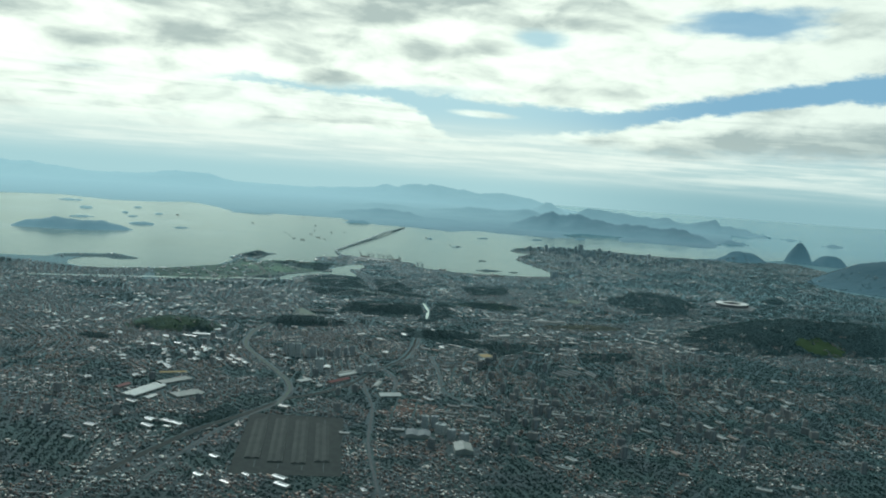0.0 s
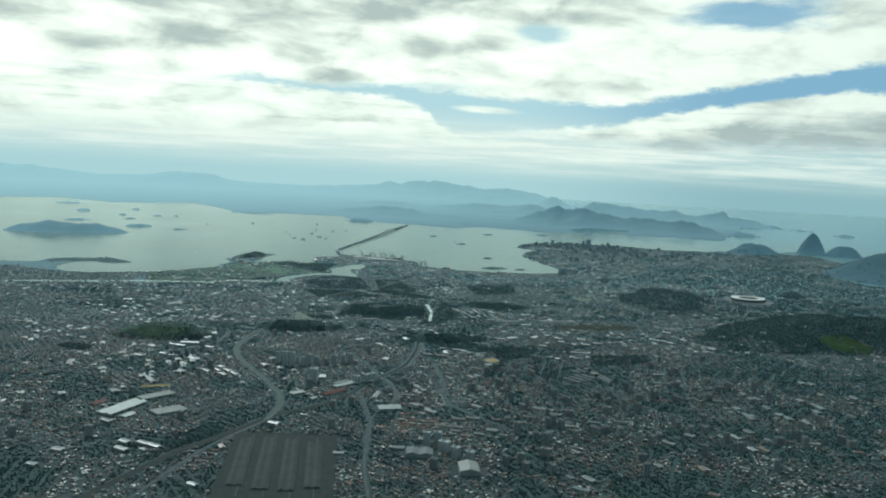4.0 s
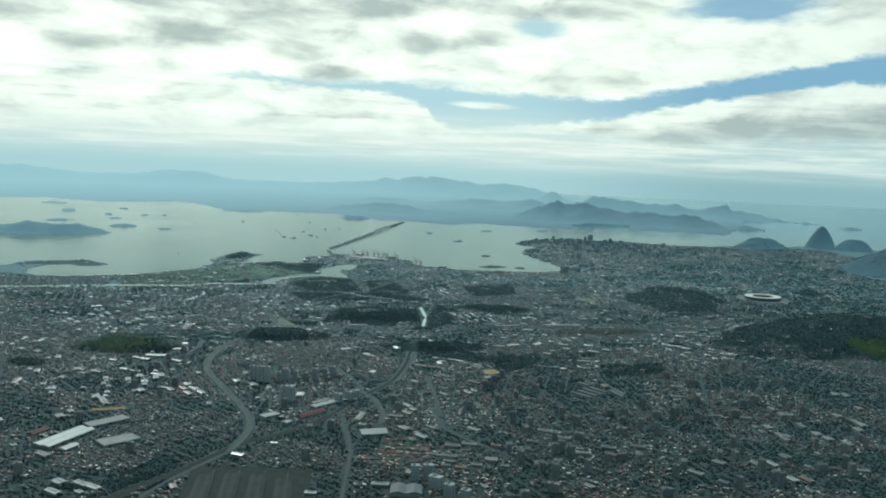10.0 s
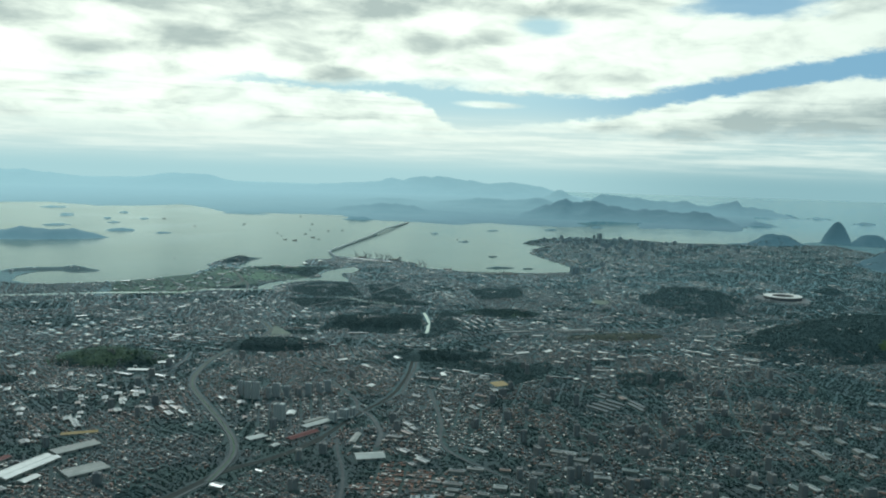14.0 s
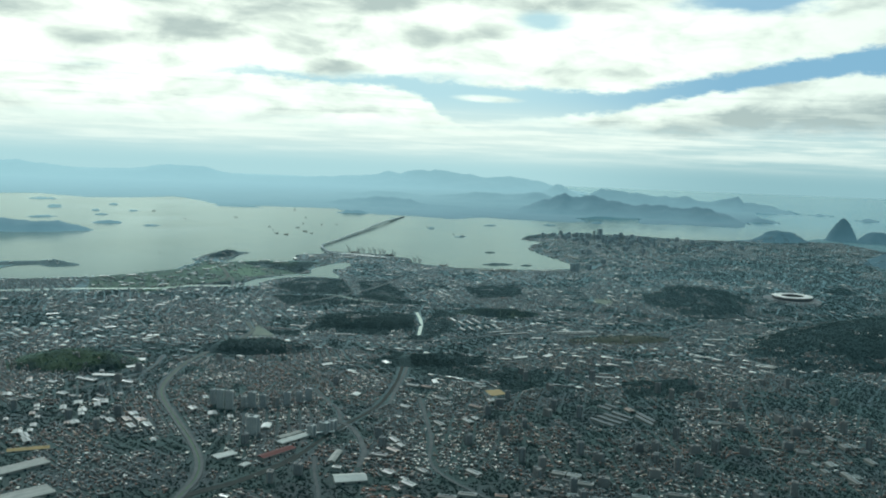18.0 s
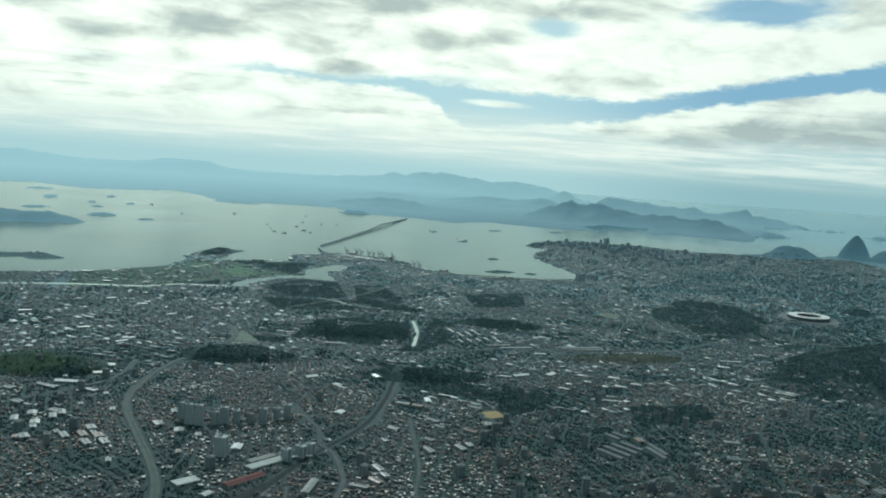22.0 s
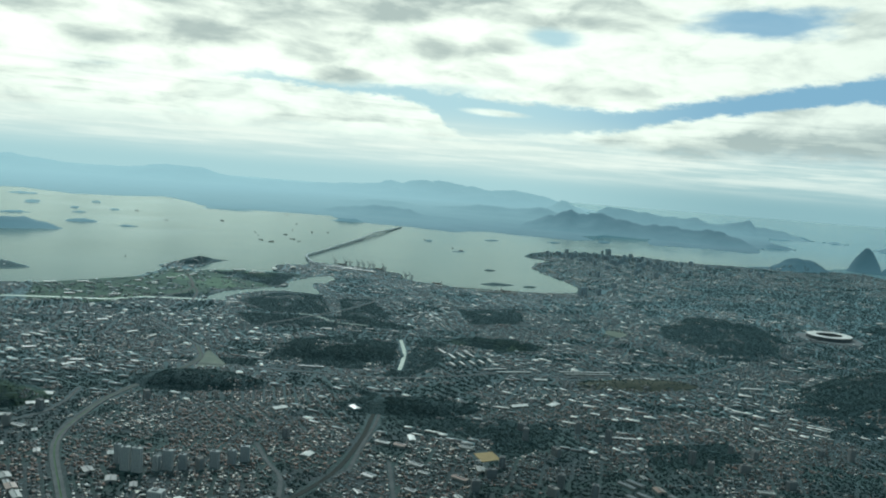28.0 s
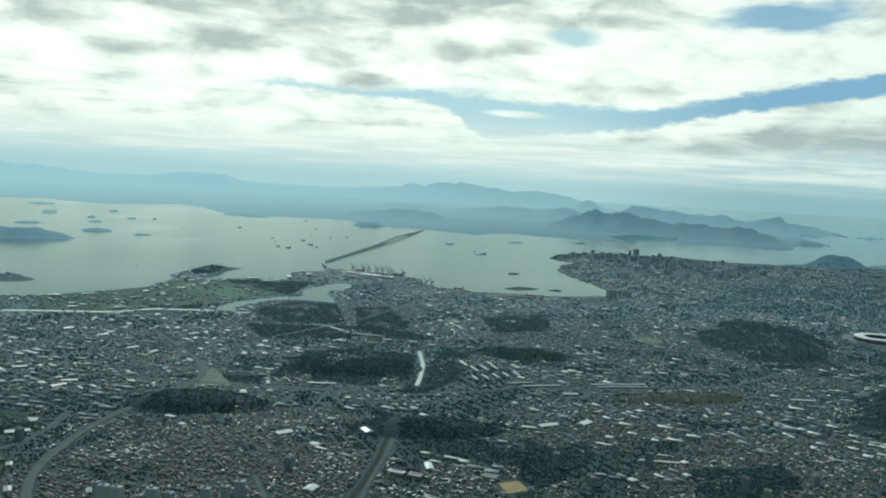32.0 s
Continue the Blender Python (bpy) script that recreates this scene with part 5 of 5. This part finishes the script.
def build_trees(name, px, py, pz, size, seed, label):
    """Crowns of irregular outline, each an island of one mesh."""
    r = np.random.default_rng(seed)
    n = len(px)
    scale = size * r.uniform(0.55, 1.5, (n, 1, 1)) * np.stack([np.ones(n), r.uniform(0.7, 1.3, n), r.uniform(0.5, 0.8, n)], 1)[:, None, :]
    pts = CROWN_POINTS[None] * r.uniform(0.7, 1.25, (n, len(CROWN_POINTS), 1)) * scale
    pts += np.stack([px, py, pz + 0.45 * scale[:, 0, 2]], 1)[:, None, :]
    tris = (CROWN_FACES[None] + (np.arange(n) * len(CROWN_POINTS))[:, None, None]).reshape(-1, 3)
    fill_mesh(name, pts.reshape(-1, 3), np.zeros((0, 4), int), tris, None, [M_LEAF], label, "trees", True)


def build_sheds(name, places, seed, label):
    """Workshops and halls larger than the houses, with low ridged roofs."""
    r = np.random.default_rng(seed)
    n = len(places)
    px, py, turn = places.T
    sx, sy, h = r.uniform(1.3, 3.8, n), r.uniform(0.8, 1.9, n), r.uniform(0.5, 0.9, n)
    c, s = np.cos(turn), np.sin(turn)

    def corner(u, v, z):
        return np.stack([px + u * c - v * s, py + u * s + v * c, z], 1)

    base, eave, top = np.full(n, G), G + h, G + h + 0.16 * sy
    pts = np.stack([corner(-sx, -sy, base), corner(sx, -sy, base), corner(sx, sy, base), corner(-sx, sy, base), corner(-sx, -sy, eave), corner(sx, -sy, eave), corner(sx, sy, eave), corner(-sx, sy, eave),
                    corner(-sx, sy * 0, top), corner(sx, sy * 0, top)], 1)
    k = np.arange(n)[:, None, None] * 10
    walls_ = (np.array([(0, 1, 5, 4), (1, 2, 6, 5), (2, 3, 7, 6), (3, 0, 4, 7)])[None] + k).reshape(-1, 4)
    slopes = (np.array([(4, 5, 9, 8), (6, 7, 8, 9)])[None] + k).reshape(-1, 4)
    ends = (np.array([(5, 6, 9), (7, 4, 8)])[None] + k).reshape(-1, 3)
    slots = np.concatenate([np.zeros(len(walls_), int), np.ones(len(slopes), int), np.zeros(len(ends), int)])
    fill_mesh(name, pts.reshape(-1, 3), np.concatenate([walls_, slopes]), ends, slots, [M_WALL, M_SHED], label, "workshops")


sheds = scatter(-760, 420, -700, 420, 6.2, 61)
sheds = sheds[free(sheds[:, 0], sheds[:, 1], 3.0) & ~hill_mask(sheds[:, 0], sheds[:, 1])]
for ring in WOODS:
    sheds = sheds[~inside(sheds[:, 0], sheds[:, 1], ring)]
haze_or_trade = patchy(sheds[:, 0], sheds[:, 1], 0.012, 9.0) + 0.5 * patchy(sheds[:, 0], sheds[:, 1], 0.05, 4.0)
haze_or_trade += np.where((sheds[:, 0] > -500) & (sheds[:, 0] < -250) & (sheds[:, 1] > 15) & (sheds[:, 1] < 160), 0.35, 0.0)
haze_or_trade += np.where((sheds[:, 0] > -470) & (np.abs(sheds[:, 1] + 110) < 290), 0.30, -0.05)
sheds = sheds[np.random.default_rng(62).random(len(sheds)) < np.clip(0.06 + 0.55 * haze_or_trade, 0.03, 0.6)]


def hall(long, wide, tall, label):
    """A workshop hall with a ridged roof, a roof light and a gate, at the origin of the suburbs."""
    ob = thing("workshop_hall", -405, 120, G, 0, label, "workshop", "workshop halls")
    part("wall", boxed((0, 0, 0, long, wide, tall)), M_PALE, ob)
    bm = bmesh.new()
    ends = [[bm.verts.new((sx * (long / 2 + 0.08), yy, zz)) for yy, zz in ((-wide / 2 - 0.08, tall + 0.01), (0, tall + 0.08 * wide + 0.02), (wide / 2 + 0.08, tall + 0.01))] for sx in (-1, 1)]
    for f in ((ends[0][0], ends[1][0], ends[1][1], ends[0][1]), (ends[0][1], ends[1][1], ends[1][2], ends[0][2]), ends[0], ends[1], (ends[0][0], ends[0][2], ends[1][2], ends[1][0])):
        bm.faces.new(f)
    roof = part("roof", bm, M_HALL, ob)
    part("ridge_vent", boxed((0, 0, tall + 0.08 * wide, long * 0.7, 0.3, 0.14)), M_GREY, roof)
    part("gate", boxed((-long / 2 - 0.02, 0, 0, 0.05, wide * 0.3, tall * 0.7)), M_GLASS, ob)
    return ob


sheds = sheds[np.argsort(sheds[:, 0])]
halls = [hall(4.4, 2.4, 0.9, "workshop hall with a ridged metal roof among houses"), hall(6.6, 2.8, 1.1, "long workshop hall with a ridged metal roof among houses"), hall(3.4, 2.0, 0.8, "small workshop hall with a ridged roof among houses"),
         hall(5.2, 3.6, 1.2, "broad workshop hall with a ridged metal roof among houses")]
for k, (x, y, turn) in enumerate(sheds[:280]):
    if k < 4:
        halls[k].matrix_world = pose(x, y, G, 0, 0, math.degrees(turn))
    else:
        copy_thing(halls[k % 4], pose(x, y, G, 0, 0, math.degrees(turn)))
build_sheds("workshops", sheds[280:], 63, "pale-roofed workshops and halls among the houses")
SHED_GRID = {}
for x, y, turn in sheds:
    SHED_GRID.setdefault((int(x // 8), int(y // 8)), []).append((x, y))


def clear_of_sheds(px, py):
    ok = np.ones(len(px), bool)
    for i, (x, y) in enumerate(zip(px, py)):
        gx, gy = int(x // 8), int(y // 8)
        for u in (gx - 1, gx, gx + 1):
            for v in (gy - 1, gy, gy + 1):
                for qx, qy in SHED_GRID.get((u, v), ()):
                    if (qx - x) ** 2 + (qy - y) ** 2 < 7.0:
                        ok[i] = False
    return ok


def house(wide, deep, tall, hipped, label):
    """A low house: walls, roof, a door, two windows and a water tank."""
    ob = thing("house", -632, -98, G, 0, label, "house", "low houses")
    wall = part("wall", boxed((0, 0, 0, wide, deep, tall)), M_PLASTER, ob)
    part("door", boxed((-wide / 2 - 0.01, 0, 0, 0.03, 0.1, 0.21)), M_GLASS, wall)
    for at in (-0.3, 0.3):
        part("window", boxed((-wide / 2 - 0.01, at * deep, tall * 0.5, 0.03, 0.14, 0.12)), M_GLASS, wall)
    if hipped:
        bm = bmesh.new()
        eave = [bm.verts.new((sx * (wide / 2 + 0.05), sy * (deep / 2 + 0.05), tall + 0.005)) for sx, sy in ((-1, -1), (1, -1), (1, 1), (-1, 1))]
        top = [bm.verts.new((sx * wide * 0.22, 0, tall + 0.22 * deep)) for sx in (-1, 1)]
        for f in ((eave[0], eave[1], top[1], top[0]), (eave[2], eave[3], top[0], top[1]), (eave[1], eave[2], top[1]), (eave[3], eave[0], top[0]), eave[::-1]):
            bm.faces.new(f)
        part("roof", bm, M_TILES, ob, "tiled hipped roof")
    else:
        part("roof", boxed((0, 0, tall + 0.003, wide + 0.06, deep + 0.06, 0.05)), M_SLAB, ob, "flat stained roof slab")
        part("water_tank", boxed((wide * 0.2, deep * 0.2, tall + 0.05, 0.16, 0.16, 0.14)), M_STEEL, ob)
    return ob


M_PLASTER = material("house_plaster", lambda m, p: m.mix(m.math("MULTIPLY", m.noise(p, 2.0, 4), 0.6), m.ramp(one(m), [(0.0, (0.08, 0.10, 0.11)), (0.4, (0.16, 0.17, 0.17)), (0.8, (0.3, 0.3, 0.28)), (1.0, (0.12, 0.09, 0.08))]), (0.09, 0.09, 0.085)), 0.85)
M_TILES = material("roof_tiles", lambda m, p: m.mix(m.math("MULTIPLY", m.noise(p, 2.5, 4), 0.5), m.ramp(one(m), [(0.0, (0.10, 0.036, 0.02)), (0.4, (0.18, 0.062, 0.03)), (0.75, (0.26, 0.11, 0.06)), (1.0, (0.05, 0.04, 0.034))]), (0.05, 0.045, 0.04)), 0.7)
M_SLAB = material("roof_slab", lambda m, p: m.mix(m.math("MULTIPLY", m.noise(p, 2.5, 4), 0.5), m.ramp(one(m), [(0.0, (0.02, 0.027, 0.03)), (0.45, (0.05, 0.057, 0.06)), (0.7, (0.13, 0.135, 0.13)), (0.85, (0.5, 0.49, 0.45)), (1.0, (0.85, 0.83, 0.78))]), (0.05, 0.052, 0.05)), 0.6)


def single_houses(plots):
    r = np.random.default_rng(77)
    kinds = [house(1.1, 0.9, 0.4, True, "low house with a hipped tiled roof"), house(1.2, 1.0, 0.5, False, "low flat-roofed house with a stained slab"), house(0.9, 0.8, 0.65, False, "two-storey flat-roofed house with a roof tank"),
             house(1.4, 0.9, 0.38, True, "long low house with a hipped tiled roof")]
    for k, (x, y, turn) in enumerate(plots):
        at = pose(x, y, G, 0, 0, math.degrees(turn) + r.choice([0, 90, 180]))
        if k < 4:
            kinds[k].matrix_world = at
        else:
            copy_thing(kinds[int(r.integers(4))], at)


BANDS = [("houses_near", -800, -400, 1.25, 0.45, 21, 0.22), ("houses_middle", -400, -80, 1.65, 0.48, 22, 0.20), ("houses_far", -80, 600, 2.6, 0.42, 23, 0.16)]
TREES = []
for name, x0, x1, cell, tall, seed, leafy_from in BANDS:
    plots = scatter(x0, x1, -850, 760, cell, seed)
    plots = plots[free(plots[:, 0], plots[:, 1], 0.3)]
    plots = plots[clear_of_sheds(plots[:, 0], plots[:, 1])]
    plots = plots[np.random.default_rng(seed + 90).random(len(plots)) < 0.86]
    wooded = hill_mask(plots[:, 0], plots[:, 1])
    for ring in WOODS:
        wooded |= inside(plots[:, 0], plots[:, 1], ring)
    wooded &= patchy(plots[:, 0], plots[:, 1], 0.055, 12.0) + 0.5 * patchy(plots[:, 0], plots[:, 1], 0.15, 13.0) > -0.32
    leafy = 0.8 * patchy(plots[:, 0], plots[:, 1], 0.03, 3.0) + 0.5 * patchy(plots[:, 0], plots[:, 1], 0.11, 6.0) + 0.55 * patchy(plots[:, 0], plots[:, 1], 0.013, 8.0)
    pick = np.random.default_rng(seed + 50).random(len(plots))
    on_campus = inside(plots[:, 0], plots[:, 1], CAMPUS)
    plots, wooded, leafy, pick = (v[~on_campus | (pick < 0.2)] for v in (plots, wooded, leafy, pick))
    wooded |= inside(plots[:, 0], plots[:, 1], SPIT)
    pick = np.where(inside(plots[:, 0], plots[:, 1], CAMPUS), pick / 0.2 * 0.19, pick)
    # extra trees, added partly to darken the near right of the view
    corner_darkening = np.clip((-380 - plots[:, 0]) / 140, 0, 1) * np.clip((-110 - plots[:, 1]) / 80, 0, 1)
    leafy = leafy + 0.38 * np.clip((-330 - plots[:, 1]) / 140, 0, 1) * np.clip((plots[:, 0] + 420) / 60, 0, 1) * np.clip((350 - plots[:, 0]) / 200, 0, 1)
    leafy = leafy + 0.2 * np.clip((-490 - plots[:, 0]) / 60, 0, 1) * np.clip((plots[:, 1] - 5) / 30, 0, 1)
    tree = wooded | (leafy > leafy_from - 0.22 * corner_darkening) | (pick < 0.12 + 0.2 * leafy + 0.26 * corner_darkening)
    if name == "houses_near":
        built = plots[~tree]
        order = np.argsort(np.hypot(built[:, 0] + 632, built[:, 1] + 98))
        single_houses(built[order[:260]])
        plots, tree, wooded = np.concatenate([plots[tree], built[order[260:]]]), np.arange(len(plots) - 260) < tree.sum(), np.concatenate([wooded[tree], np.zeros(len(built) - 260, bool)])
    build_houses(name, plots[~tree], cell * 0.96, tall, seed, "dense low houses with grey, white and tiled roofs")
    TREES.append((plots[tree & ~wooded], cell))


for (plots, cell), name in zip(TREES, ("trees_near", "trees_middle", "trees_far")):
    # two or three crowns of different size on a plot, off its middle
    r = np.random.default_rng(33)
    plots = np.concatenate([plots, plots[r.random(len(plots)) < 0.8]])
    px, py = plots[:, 0] + r.uniform(-0.55, 0.55, len(plots)) * cell, plots[:, 1] + r.uniform(-0.55, 0.55, len(plots)) * cell
    ok = free(px, py, 0.3)
    build_trees(name, px[ok], py[ok], on_hills(px[ok], py[ok]), cell * (0.36 if cell < 2.5 else 0.28), 31, "dark green garden and street trees")
rng = np.random.default_rng(41)
wood_x, wood_y = [], []
for ring in WOODS:
    xs, ys = zip(*ring)
    n = int((max(xs) - min(xs)) * (max(ys) - min(ys)) / 1.1)
    x, y = rng.uniform(min(xs), max(xs), n), rng.uniform(min(ys), max(ys), n)
    ok = inside(x, y, ring) & free(x, y, 0.5) & (patchy(x, y, 0.055, 12.0) + 0.5 * patchy(x, y, 0.15, 13.0) > -0.32)
    wood_x.append(x[ok])
    wood_y.append(y[ok])
for cx, cy, long, wide, tall, turn, rough, steep, seed in HILLS:
    if not (-560 < cx < 120 and -620 < cy < 220):
        continue
    n = int(long * wide * 3.14 / 1.3)
    a, q, t = radians(turn), np.sqrt(rng.uniform(0, 1, n)), rng.uniform(0, 2 * math.pi, n)
    u, v = q * np.cos(t) * long, q * np.sin(t) * wide
    x, y = cx + u * math.cos(a) - v * math.sin(a), cy + u * math.sin(a) + v * math.cos(a)
    ok = free(x, y, 0.5) & hill_mask(x, y) & ~np.array([on_pasture(*p) for p in zip(x, y)])
    if seed in (14.0, 24.0):
        ok &= rng.random(n) < 0.25
    wood_x.append(x[ok])
    wood_y.append(y[ok])
wood_x, wood_y = np.concatenate(wood_x), np.concatenate(wood_y)
build_trees("trees_woods", wood_x, wood_y, on_hills(wood_x, wood_y), 0.42, 42, "dark green woodland on hills and parks")
